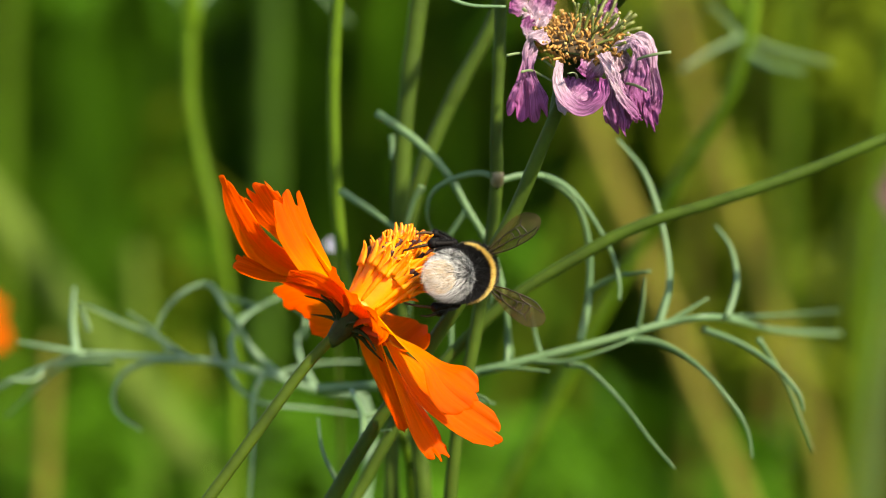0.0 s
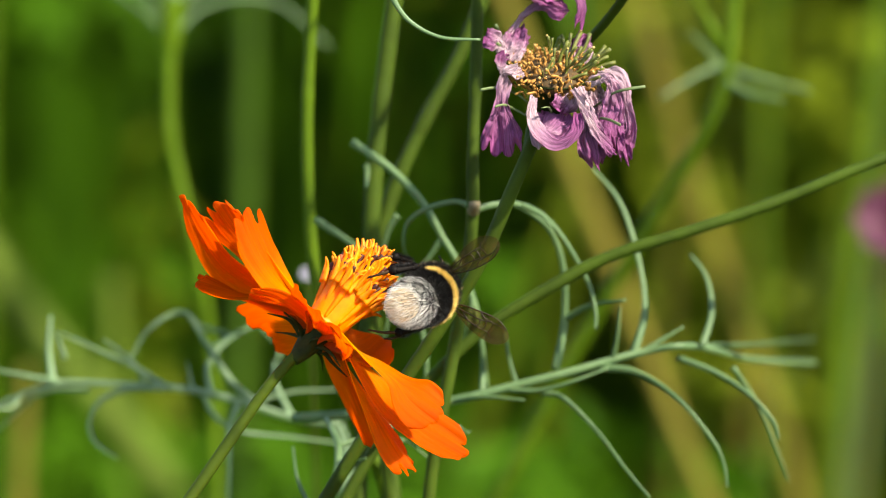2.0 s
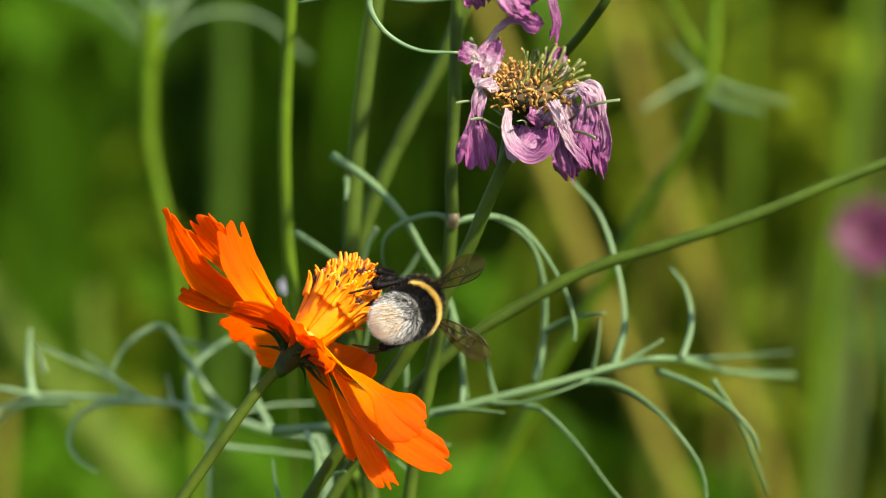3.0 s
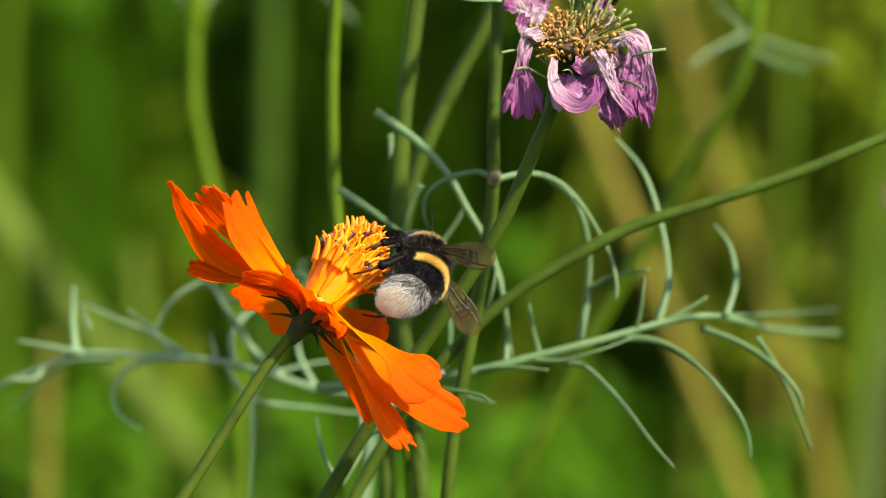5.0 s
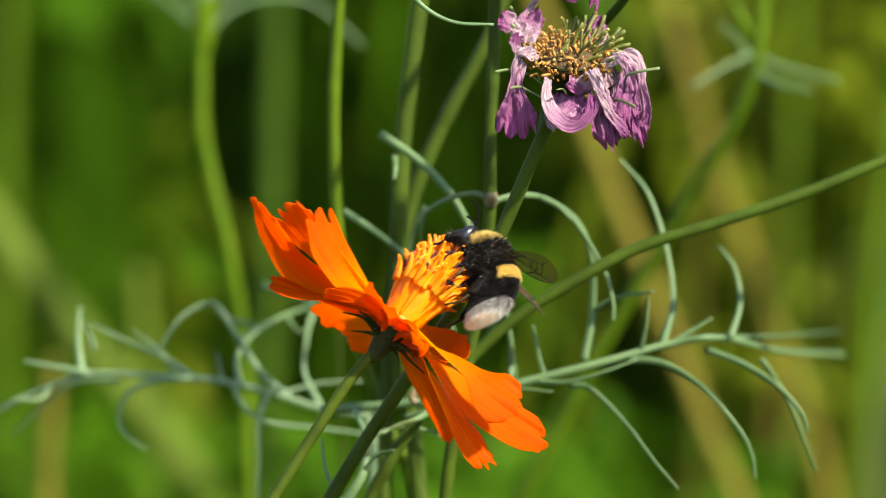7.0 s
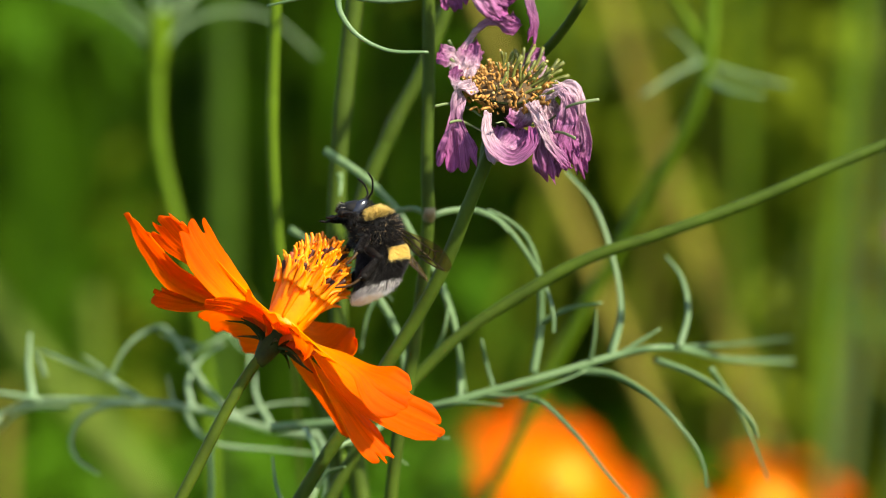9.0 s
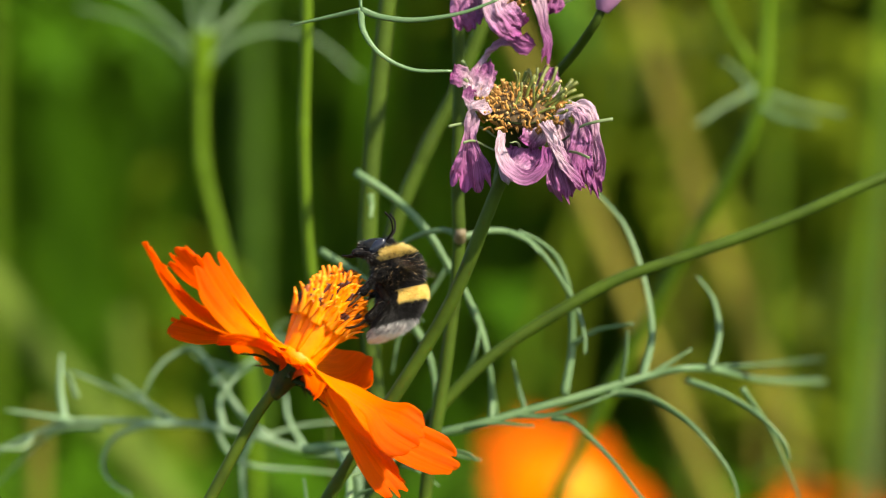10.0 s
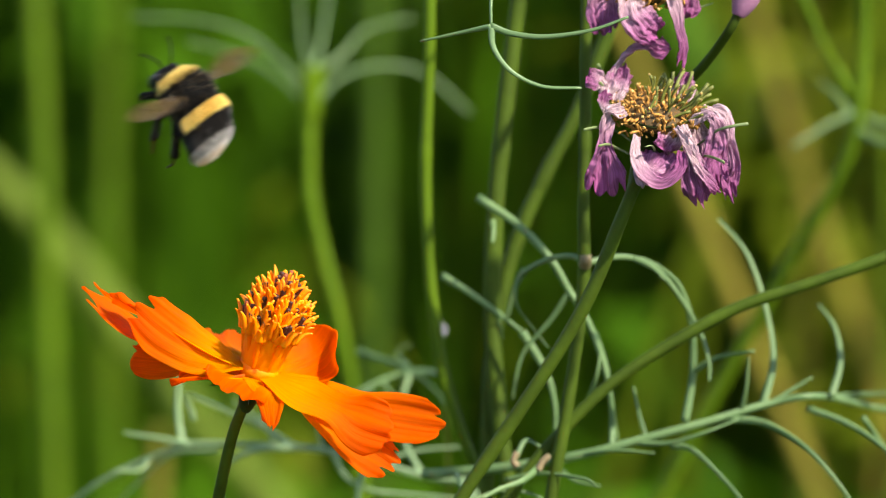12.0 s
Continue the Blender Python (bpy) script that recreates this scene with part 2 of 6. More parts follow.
def to_ground(low, foot):
    """Points from the lowest seen one on to the soil, closer together at first."""
    return [low.lerp(foot, f) for f in (0.03, 0.09, 0.22, 0.5, 1)]


def plant(name, label, stems, group="", mat=STEM, feet=0.0, sides=10):
    """A plant on the ground: each stem runs from its top to its last point in the bed and on into the soil."""
    base = rooted(stems[0][0], feet)
    base.z = 0
    th = thing(name, base, label, "plant", group)
    for pts, r0, r1 in stems:
        bm = bmesh.new()
        p = [bed(q) - base for q in pts]
        foot = Vector((0, 0, -0.015)) + Vector((0.004 * len(th.children), 0, 0))
        if r1 > 0.5 and len(pts) > 1:
            p += to_ground(p[-1], foot)
        tube(bm, p, r0 * MM, r1 * MM, sides=sides, swell=0.12)
        body = part("stem", bm, mat, th)
        for k in range(2, len(pts) - 1, 3):
            at, step = bed(pts[k]) - base, (bed(pts[k + 1]) - bed(pts[k - 1])).normalized()
            bm = bmesh.new()
            bmesh.ops.create_uvsphere(bm, u_segments=sides, v_segments=12, radius=r0 * MM)
            bmesh.ops.transform(bm, matrix=Matrix.Translation(at) @ step.to_track_quat("Z", "X").to_matrix().to_4x4() @ Matrix.Diagonal((1.13, 1.13, 5, 1)), verts=bm.verts[:])
            part("node", bm, mat, body)
    return th, base


def leaf(th, base, rachis, r, leaflets, mat=LEAF, label=""):
    """A finely cut leaf: a rachis with thread-like leaflets as pieces under it."""
    bm = bmesh.new()
    strand(bm, base, rachis, r, r * 0.55, sides=8, flat=0.7)
    body = part("leaf", bm, mat, th, label)
    for pts, w in leaflets:
        bm = bmesh.new()
        strand(bm, base, pts, w, w * 0.4, sides=7, flat=0.45, swell=0.15)
        part("leaflet", bm, mat, body)
    return body


# ---- ground ----
def ground():
    bm = bmesh.new()
    n, near = 60, 3.0
    xs = [-200, -60, -20, -8] + [(-near + 2 * near * i / n) for i in range(n + 1)] + [8, 20, 60, 200]
    grid = [[bm.verts.new((x, y + 1.0, 0.006 * noise.noise((x * 6, y * 6, 0)) - 0.004)) for x in xs] for y in xs]
    for a, b in zip(grid, grid[1:]):
        for k in range(len(xs) - 1):
            bm.faces.new((a[k], a[k + 1], b[k + 1], b[k]))
    ob = new("ground", finish(bm, "ground", SOIL))
    tagged(ob, "dark soil with moss under the flower bed", "ground", kind="structure")


ground()


# ---- the dense meadow behind ----
def foliage(name, count, box, size, mat, label, seed, droop=0.5, keep=None, stalks=0.35):
    """Many curved blades, each with a midrib fold, growing from short stalks."""
    rng = random.Random(seed)
    verts, faces = [], []
    for _ in range(count):
        for _try in range(20):
            p = (rng.uniform(*box[0]), rng.uniform(*box[1]), rng.uniform(*box[2]))
            if keep is None or keep(p, rng):
                break
        o = bed(p)
        if o.z < 0.01:
            o.z = 0.01 + rng.random() * 0.05
        length, width = rng.uniform(*size) * MM, 0
        width = length * rng.uniform(0.14, 0.3)
        d = Vector((rng.gauss(0, 1), rng.gauss(0, 1), rng.gauss(0.6, 0.8))).normalized()
        side = d.cross(Vector((rng.gauss(0, 0.3), rng.gauss(0, 0.3), 1))).normalized()
        up = side.cross(d)
        if rng.random() < stalks:
            k0, foot, mid = len(verts), Vector((o.x + rng.uniform(-0.05, 0.05), o.y + rng.uniform(-0.05, 0.05), -0.01)), None
            mid = o.lerp(foot, 0.5) + Vector((rng.uniform(-0.02, 0.02), rng.uniform(-0.02, 0.02), 0))
            for c, r in ((o, 0.0008), (mid, 0.0012), (foot, 0.0016)):
                verts += [c + Vector((r, 0, 0)), c + Vector((-r * 0.5, r * 0.87, 0)), c + Vector((-r * 0.5, -r * 0.87, 0))]
            for q in (k0, k0 + 3):
                faces += [(q + n, q + (n + 1) % 3, q + 3 + (n + 1) % 3, q + 3 + n) for n in range(3)]
        k0 = len(verts)
        for i, w in enumerate((0.15, 0.8, 1.0, 0.65, 0.05)):
            u = i / 4
            c = o + d * (length * u) - Vector((0, 0, 1)) * (length * droop * u * u) + up * (0.1 * length * u)
            for s in (-1, 0, 1):
                verts.append(c + side * (s * w * width * 0.5) + up * (abs(s) * w * width * 0.18))
        for i in range(4):
            for s in range(2):
                a = k0 + i * 3 + s
                faces.append((a, a + 1, a + 4, a + 3))
    me = bpy.data.meshes.new(name)
    me.from_pydata(verts, [], faces)
    me.materials.append(mat)
    for f in me.polygons:
        f.use_smooth = True
    return tagged(new(name, me), label, "foliage", kind="stuff")


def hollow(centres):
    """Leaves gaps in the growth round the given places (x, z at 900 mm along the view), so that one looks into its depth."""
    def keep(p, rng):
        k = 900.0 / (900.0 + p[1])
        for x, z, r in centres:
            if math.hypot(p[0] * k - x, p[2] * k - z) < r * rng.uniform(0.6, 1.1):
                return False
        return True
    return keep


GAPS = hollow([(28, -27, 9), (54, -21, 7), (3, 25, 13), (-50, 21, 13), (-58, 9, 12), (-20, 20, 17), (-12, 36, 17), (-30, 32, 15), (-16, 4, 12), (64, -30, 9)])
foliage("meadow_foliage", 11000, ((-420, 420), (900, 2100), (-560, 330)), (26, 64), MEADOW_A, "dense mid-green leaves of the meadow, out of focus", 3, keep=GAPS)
foliage("pale_foliage", 2800, ((-40, 420), (1000, 1900), (-70, 300)), (28, 66), MEADOW_B, "meadow leaves with sunlight put into their pale colour", 5, keep=GAPS)
foliage("meadow_foliage", 700, ((-330, 40), (1000, 1700), (-300, -50)), (28, 66), MEADOW_A, "mid-green leaves low in the meadow", 15)
foliage("pale_foliage", 1900, ((80, 330), (1000, 1700), (-10, 220)), (28, 66), MEADOW_B, "meadow leaves with sunlight put into their pale colour", 16)
foliage("pale_foliage", 3600, ((20, 380), (1000, 1900), (20, 300)), (28, 66), MEADOW_B, "high meadow leaves with sunlight put into their pale colour", 17)
foliage("low_foliage", 2000, ((-260, 110), (700, 1200), (-190, -52)), (22, 50), MEADOW_A, "low green leaves between the stems", 9)
foliage("dark_foliage", 9000, ((-700, 700), (2000, 3000), (-800, 500)), (45, 100), MEADOW_C, "deep leaves with shade put into their colour, far behind the bed", 7, keep=GAPS)
foliage("dark_foliage", 5000, ((-3200, 3200), (3000, 4200), (-900, 500)), (90, 220), MEADOW_C, "tall meadow growth with shade put into its colour, behind the bed", 8, keep=GAPS)
foliage("meadow_foliage", 2600, ((-1900, -450), (600, 2600), (-650, 200)), (60, 150), MEADOW_A, "mid-green meadow plants beside the bed", 21)
foliage("meadow_foliage", 2600, ((450, 1900), (600, 2600), (-650, 200)), (60, 150), MEADOW_A, "mid-green meadow plants beside the bed", 22)
foliage("grass", 4000, ((-900, 900), (-300, 3200), (-900, -560)), (40, 120), MEADOW_A, "low grass and leaves covering the soil", 11, stalks=0)
foliage("grass", 12000, ((-3600, 3600), (-3600, 3600), (-1900, -1600)), (90, 260), MEADOW_A, "low grass and leaves round the bed", 12, stalks=0)

foliage("pale_foliage", 2800, ((60, 320), (900, 1500), (10, 270)), (28, 66), MEADOW_B, "meadow leaves with sunlight put into their pale colour", 18)
foliage("pale_foliage", 2600, ((85, 260), (900, 1500), (-40, 75)), (28, 66), MEADOW_B, "meadow leaves with sunlight put into their pale colour", 19)
foliage("pale_foliage", 200, ((-200, -80), (950, 1500), (-25, 40)), (28, 66), MEADOW_B, "meadow leaves with sunlight put into their pale colour", 20)
foliage("pale_foliage", 560, ((85, 190), (950, 1500), (-50, 110)), (28, 60), BLUEGREEN, "grey-green leaves in the meadow, out of focus", 33)
foliage("meadow_foliage", 1200, ((-210, -100), (820, 1350), (74, 190)), (28, 60), MEADOW_A, "bright green leaves high in the meadow", 24)


def tall_blades(count, box, top, width, mat, label, seed):
    """Long grass blades that rise from the soil and lean over, each with a folded midrib."""
    rng = random.Random(seed)
    verts, faces = [], []
    for _ in range(count):
        head = bed((rng.uniform(*box[0]), rng.uniform(*box[1]), rng.uniform(*top)))
        foot = Vector((head.x + rng.gauss(0, 0.05), head.y + rng.uniform(-0.05, 0.05), -0.01))
        w, bow, k0 = rng.uniform(*width) * MM, rng.gauss(0, 0.03), len(verts)
        turn = rng.uniform(-0.9, 0.9)
        side, fold = Vector((math.cos(turn), math.sin(turn), 0)), Vector((-math.sin(turn), math.cos(turn), 0))
        for i in range(11):
            u = i / 10
            c = foot.lerp(head, u) + Vector((bow * math.sin(3.1 * u), 0, 0))
            for q in (-1, 0, 1):
                verts.append(c + side * (q * w * 0.5 * (1 - u ** 4)) + fold * (abs(q) * w * 0.2))
        for i in range(10):
            for q in range(2):
                n = k0 + i * 3 + q
                faces.append((n, n + 1, n + 4, n + 3))
    me = bpy.data.meshes.new("tall_grass")
    me.from_pydata(verts, [], faces)
    me.materials.append(mat)
    for f in me.polygons:
        f.use_smooth = True
    return tagged(new("tall_grass", me), label, "grass", kind="stuff")


tall_blades(26, ((70, 330), (620, 1000)), (40, 190), (3, 8), MEADOW_B, "tall olive grass blades, out of focus", 51)
tall_blades(14, ((120, 330), (560, 900)), (0, 120), (3, 9), BLUEGREEN, "tall grey-green blades, out of focus", 52)
tall_blades(12, ((40, 300), (700, 1000)), (30, 190), (2.5, 6), STEM_TAN, "tall dry grass stalks, out of focus", 53)
tall_blades(6, ((-330, -60), (620, 1000)), (-110, -30), (3, 7), BLUEGREEN, "low grey-green blades, out of focus", 54)
tall_blades(4, ((-300, -120), (650, 1000)), (-40, 150), (3, 6), STEM_OLIVE, "tall olive grass stalks, out of focus", 55)

# ---- blurred stems behind ----
for name, label, mat, pts, r in (
        ("tall_stem", "thick green stem, far out of focus", STEM_DIM, [(-47.0, 665.0, 110.1), (-47.4, 665.0, 69.3), (-48.1, 665.0, 22.2), (-49.3, 665.0, -25.0), (-51.7, 665.0, -87.8)], 3.0),
        ("tall_stem", "thick yellow-green stem, far out of focus", STEM_FAR, [(-130.0, 525.0, 100.3), (-128.2, 525.0, 63.1), (-127.2, 525.0, 20.2), (-126.2, 525.0, -37.0), (-125.0, 525.0, -80.0)], 2.5),
        ("tall_stem", "slender yellow-green stem, far out of focus", STEM_FAR, [(-130.8, 805.0, 120.0), (-132.1, 805.0, 75.5), (-133.3, 805.0, 24.1), (-132.5, 805.0, -44.3), (-132.5, 805.0, -95.7)], 2.3),
        ("leaning_stem", "pale olive stem leaning over, out of focus", STEM_OLIVE, [(-182.8, 735.0, 65.8), (-148.4, 735.0, 34.6), (-127.0, 735.0, 6.7), (-104.1, 735.0, -22.8), (-74.5, 735.0, -58.9), (-59.7, 735.0, -91.7)], 5.3),
        ("dry_stem", "dry tan stem leaning over, out of focus", STEM_TAN, [(17.2, 578.0, 87.7), (36.5, 578.0, 38.7), (49.9, 578.0, 6.1), (66.9, 578.0, -36.9), (79.5, 578.0, -68.1)], 2.2),
        ("dry_stem", "dry tan stem leaning over, out of focus", STEM_TAN, [(55.1, 735.0, 113.4), (73.2, 735.0, 47.8), (89.6, 735.0, -1.5), (107.7, 735.0, -52.4), (114.2, 735.0, -88.5)], 2.3),
        ("green_stem", "green stem leaning over, out of focus", STEM_FAR, [(134.3, 700.0, 103.0), (127.9, 700.0, 38.7), (121.4, 700.0, -3.1), (119.8, 700.0, -41.6), (118.2, 700.0, -86.6)], 2.6),
        ("green_stem", "green upright stem, out of focus", STEM_FAR, [(105.2, 788.0, 117.1), (104.4, 788.0, 57.8), (102.7, 788.0, 0.2), (104.4, 788.0, -43.9), (107.8, 788.0, -91.3)], 1.8),
        ("green_stem", "green upright stem, out of focus", STEM_OLIVE, [(-89.3, 735.0, 0.2), (-87.6, 735.0, -26.1), (-85.7, 735.0, -52.4), (-84.4, 735.0, -88.5)], 2.3),
        ("dry_stem", "brown upright stem, out of focus", STEM_TAN, [(-99.3, 525.0, -22.7), (-100.1, 525.0, -39.9), (-100.7, 525.0, -58.5), (-101.6, 525.0, -80.0)], 1.8)):
    plant(name, label, [(pts, r, r * 1.1)], "stems behind the bed", mat, sides=10)

# ---- upright stems of the bed ----
slender, L0 = plant("slender_stem", "slender upright bright green cosmos stem", [([(-18.1, 65.0, 67.9), (-18.6, 65.0, 48.5), (-19.5, 65.0, 31.1), (-19.5, 65.0, 18.5), (-18.8, 65.0, 5.9), (-16.9, 65.0, -7.7), (-12.0, 65.0, -23.2), (-6.2, 65.0, -36.7)], 1.0, 1.2)], "cosmos stems", STEM_FAR)
leaf(slender, L0, [(-16.9, 65.0, -7.7), (-18.5, 92.0, -6.9), (-23.5, 100.0, -6.6), (-28.6, 100.0, -8.0), (-33.6, 98.0, -10.4), (-37.5, 96.0, -12.6)], 0.62, [
    ([(-33.4, 112.0, -2.9), (-28.7, 106.0, -4.4), (-23.5, 100.0, -6.4), (-19.0, 94.0, -10.1), (-16.8, 90.0, -13.0)], 0.7),
    ([(-23.5, 100.0, -6.6), (-24.8, 98.0, -10.3), (-25.4, 96.0, -15.8)], 0.75),
    ([(-24.1, 104.0, -5.9), (-26.3, 110.0, -3.3), (-24.0, 114.0, -1.9)], 0.5),
    ([(-28.6, 100.0, -8.0), (-27.6, 98.0, -9.8), (-25.7, 96.0, -11.4)], 0.5),
    ([(-33.6, 98.0, -10.4), (-40.5, 108.0, -8.2), (-42.1, 112.0, -6.1)], 0.55)], LEAF, "grey-green leaf cut into threads")
thick, K0 = plant("thick_stem", "thick upright green cosmos stem with pale edge", [([(-0.9, 58.0, 67.4), (-3.5, 58.0, 50.1), (-6.0, 58.0, 30.9), (-7.3, 58.0, 17.4), (-7.9, 58.0, 2.0), (-6.9, 58.0, -15.3), (-4.7, 58.0, -32.6), (-3.8, 58.0, -44.1)], 1.45, 1.6)], "cosmos stems", STEM)
loop_leaf = leaf(thick, K0, [(-1.2, 58.0, 66.5), (-4.5, 16.0, 60.3), (-7.2, 6.0, 54.7), (-7.5, 4.0, 49.1)], 0.5, [
    ([(-7.5, 4.0, 49.1), (-7.1, 4.0, 45.5), (-4.4, 4.0, 41.8), (0.5, 4.0, 39.3), (6.9, 4.0, 38.9)], 0.55), ([(-7.5, 4.0, 49.1), (-4.0, 4.0, 47.8), (1.5, 3.0, 47.2), (8.7, 2.0, 48.1), (14.6, 2.0, 50.1)], 0.6),
    ([(-7.5, 4.0, 49.1), (-12.2, 6.0, 48.3), (-19.0, 8.0, 47.1)], 0.45)], LEAF_NEAR, "curved thread-like leaf lobes")
leaning, _ = plant("leaning_stem", "leaning dark green cosmos stem behind the others", [([(15.1, 62.0, 56.1), (8.1, 62.0, 38.7), (2.0, 62.0, 27.1), (-2.8, 62.0, 16.5), (-5.7, 62.0, 6.9), (-8.1, 62.0, -7.6), (-9.1, 62.0, -30.8), (-9.1, 62.0, -44.3)], 1.25, 1.4)], "cosmos stems", STEM)

# plant with the long arching branch, the thin upright shoot and the big cut leaf
branching, B0 = plant("branching_cosmos", "green cosmos plant with an arching branch and thread-like leaves", [
    ([(92.1, 40.0, 25.6), (73.8, 38.0, 18.5), (57.9, 37.0, 12.1), (43.8, 36.0, 7.4), (32.5, 36.0, 3.9), (23.1, 36.0, -0.8), (10.9, 36.0, -8.4), (1.5, 36.0, -17.3), (-6.0, 36.0, -26.2), (-12.6, 36.0, -37.5), (-16.3, 36.0, -46.9)], 0.95, 1.15)], mat=STEM)
shoot, S0 = plant("upright_shoot", "thin upright cosmos shoot with a pinkish node and a curling leaf", [
    ([(10.5, 30.0, 65.4), (9.9, 30.0, 46.8), (9.5, 30.0, 31.8), (9.0, 30.0, 19.7), (9.0, 31.0, 10.4), (7.9, 32.0, 0.1), (5.4, 33.0, -14.9), (2.9, 34.0, -28.0), (1.3, 36.0, -43.1)], 1.0, 1.25)], "cosmos stems", STEM)
bm = bmesh.new()
strand(bm, S0, [(9.3, 29.0, 12.6), (9.3, 29.0, 11.8), (9.1, 30.0, 10.9)], 0.9, 1.05, sides=10)
part("node", bm, NODE, shoot, "pinkish stem node")
leaf(branching, B0, [(-21.5, 56.0, -23.9), (-8.0, 52.0, -22.8), (5.3, 48.0, -20.8), (14.8, 48.0, -18.5), (26.3, 48.0, -15.6), (37.8, 50.0, -12.5), (46.4, 52.0, -11.6), (58.2, 84.0, -14.3), (72.4, 128.0, -15.6)], 0.9, [
    ([(23.0, 48.0, -15.5), (24.4, 48.0, -7.5), (24.3, 46.0, 1.0), (22.4, 44.0, 7.2), (19.0, 42.0, 10.5), (15.7, 40.0, 12.2)], 0.75),
    ([(24.4, 48.0, -7.0), (28.6, 46.0, -4.7), (34.7, 44.0, -3.7)], 0.6),
    ([(36.3, 50.0, -12.8), (38.1, 52.0, -5.6), (37.2, 54.0, 3.0), (34.2, 56.0, 12.6), (29.4, 58.0, 18.8)], 0.7),
    ([(47.9, 52.0, -11.6), (49.7, 56.0, -5.7), (49.0, 60.0, 0.1), (46.5, 64.0, 4.0)], 0.65),
    ([(16.3, 48.0, -17.8), (15.3, 48.0, -14.2), (14.4, 48.0, -9.4)], 0.5),
    ([(10.6, 48.0, -19.4), (10.7, 50.0, -14.2), (10.1, 52.0, -6.6), (8.2, 52.0, 0.1)], 0.55),
    ([(32.5, 49.0, -14.2), (33.4, 47.0, -9.4), (33.8, 46.0, -4.7)], 0.45),
    ([(37.8, 50.0, -12.5), (41.1, 50.0, -10.4), (44.6, 50.0, -8.3)], 0.55),
    ([(20.6, 48.0, -19.4), (24.3, 46.0, -20.3), (29.9, 43.0, -25.9), (34.5, 40.0, -32.0), (38.4, 38.0, -36.6)], 0.6),
    ([(30.1, 49.0, -15.1), (36.7, 46.0, -16.0), (43.1, 42.0, -20.2), (48.7, 40.0, -26.8), (50.8, 40.0, -31.0), (51.4, 40.0, -35.0)], 0.7),
    ([(43.6, 52.0, -13.5), (50.2, 50.0, -16.1), (55.8, 48.0, -19.9), (59.5, 47.0, -24.1), (60.5, 47.0, -27.2)], 0.6),
    ([(53.1, 52.0, -15.2), (57.8, 58.0, -22.0), (60.9, 62.0, -28.9), (63.3, 66.0, -34.8)], 0.5),
    ([(46.4, 52.0, -11.6), (58.4, 86.0, -11.7), (72.6, 132.0, -11.3)], 0.65),
    ([(14.8, 48.0, -18.9), (20.5, 46.0, -18.9), (26.2, 44.0, -17.2), (31.8, 44.0, -15.1)], 0.5),
    ([(5.3, 48.0, -20.8), (11.0, 44.0, -20.0), (17.6, 42.0, -20.5)], 0.5),
    ([(1.5, 50.0, -22.8), (4.4, 48.0, -25.1), (8.6, 46.0, -26.0)], 0.45)], label="grey-green finely cut leaf")
leaf(shoot, S0, [(9.1, 30.0, 11.1), (12.7, 32.0, 12.1), (17.0, 35.0, 12.1), (21.3, 38.0, 10.0), (25.1, 40.0, 5.3), (28.5, 42.0, -0.9), (29.7, 42.0, -5.6), (29.7, 42.0, -8.6)], 0.6, [
    ([(17.0, 35.0, 12.1), (20.3, 34.0, 10.4), (22.3, 33.0, 8.3)], 0.5),
    ([(9.1, 30.0, 11.5), (6.2, 32.0, 12.6), (1.5, 35.0, 11.5), (-1.8, 38.0, 9.0), (-2.3, 40.0, 4.8), (0.1, 42.0, 1.0), (2.9, 42.0, -2.7)], 0.55)], LEAF, "curling green leaf with thread-like lobes")
leaf(branching, B0, [(-11.4, 52.0, 23.0), (-4.7, 50.0, 18.2), (0.6, 48.0, 12.5), (3.9, 48.0, 6.8), (7.2, 48.0, 1.0), (9.9, 48.0, -7.5), (11.5, 50.0, -19.0)], 0.75, [
    ([(-9.0, 51.0, 19.2), (-8.8, 51.0, 17.3), (-9.0, 50.0, 15.2)], 0.6),
    ([(-3.7, 49.0, 10.6), (-5.3, 50.0, 7.7), (-6.9, 52.0, 2.0)], 0.7),
    ([(3.9, 48.0, 6.8), (0.6, 50.0, 2.0), (-4.2, 52.0, -3.7), (-6.1, 54.0, -11.4)], 0.5),
    ([(-4.2, 52.0, 0.1), (-0.4, 52.0, -6.6), (1.1, 52.0, -12.3), (1.1, 52.0, -19.0)], 0.75),
    ([(6.8, 49.0, -11.3), (8.2, 46.0, -7.5), (9.1, 46.0, -2.8)], 0.4)], LEAF)
leaf(branching, B0, [(-17.7, 58.0, 9.9), (-12.9, 56.0, 6.8), (-9.0, 54.0, 3.9), (-4.2, 52.0, 0.1)], 0.65, [
    ([(-9.0, 54.0, 3.9), (-8.1, 56.0, 2.0), (-7.6, 58.0, -0.9)], 0.4)], LEAF)
leaf(branching, B0, [(-17.2, 30.0, -39.1), (-13.9, 30.0, -33.5), (-13.5, 34.0, -28.0), (-15.5, 44.0, -23.6)], 0.9, [
    ([(-13.9, 30.0, -33.5), (-11.6, 28.0, -30.6), (-8.7, 26.0, -29.7)], 0.5),
    ([(-13.5, 34.0, -28.0), (-7.9, 36.0, -26.2), (-2.3, 38.0, -27.2), (1.5, 40.0, -30.1)], 0.4),
    ([(-17.2, 30.0, -39.1), (-20.1, 34.0, -33.7), (-21.1, 40.0, -28.2)], 0.5)], LEAF)

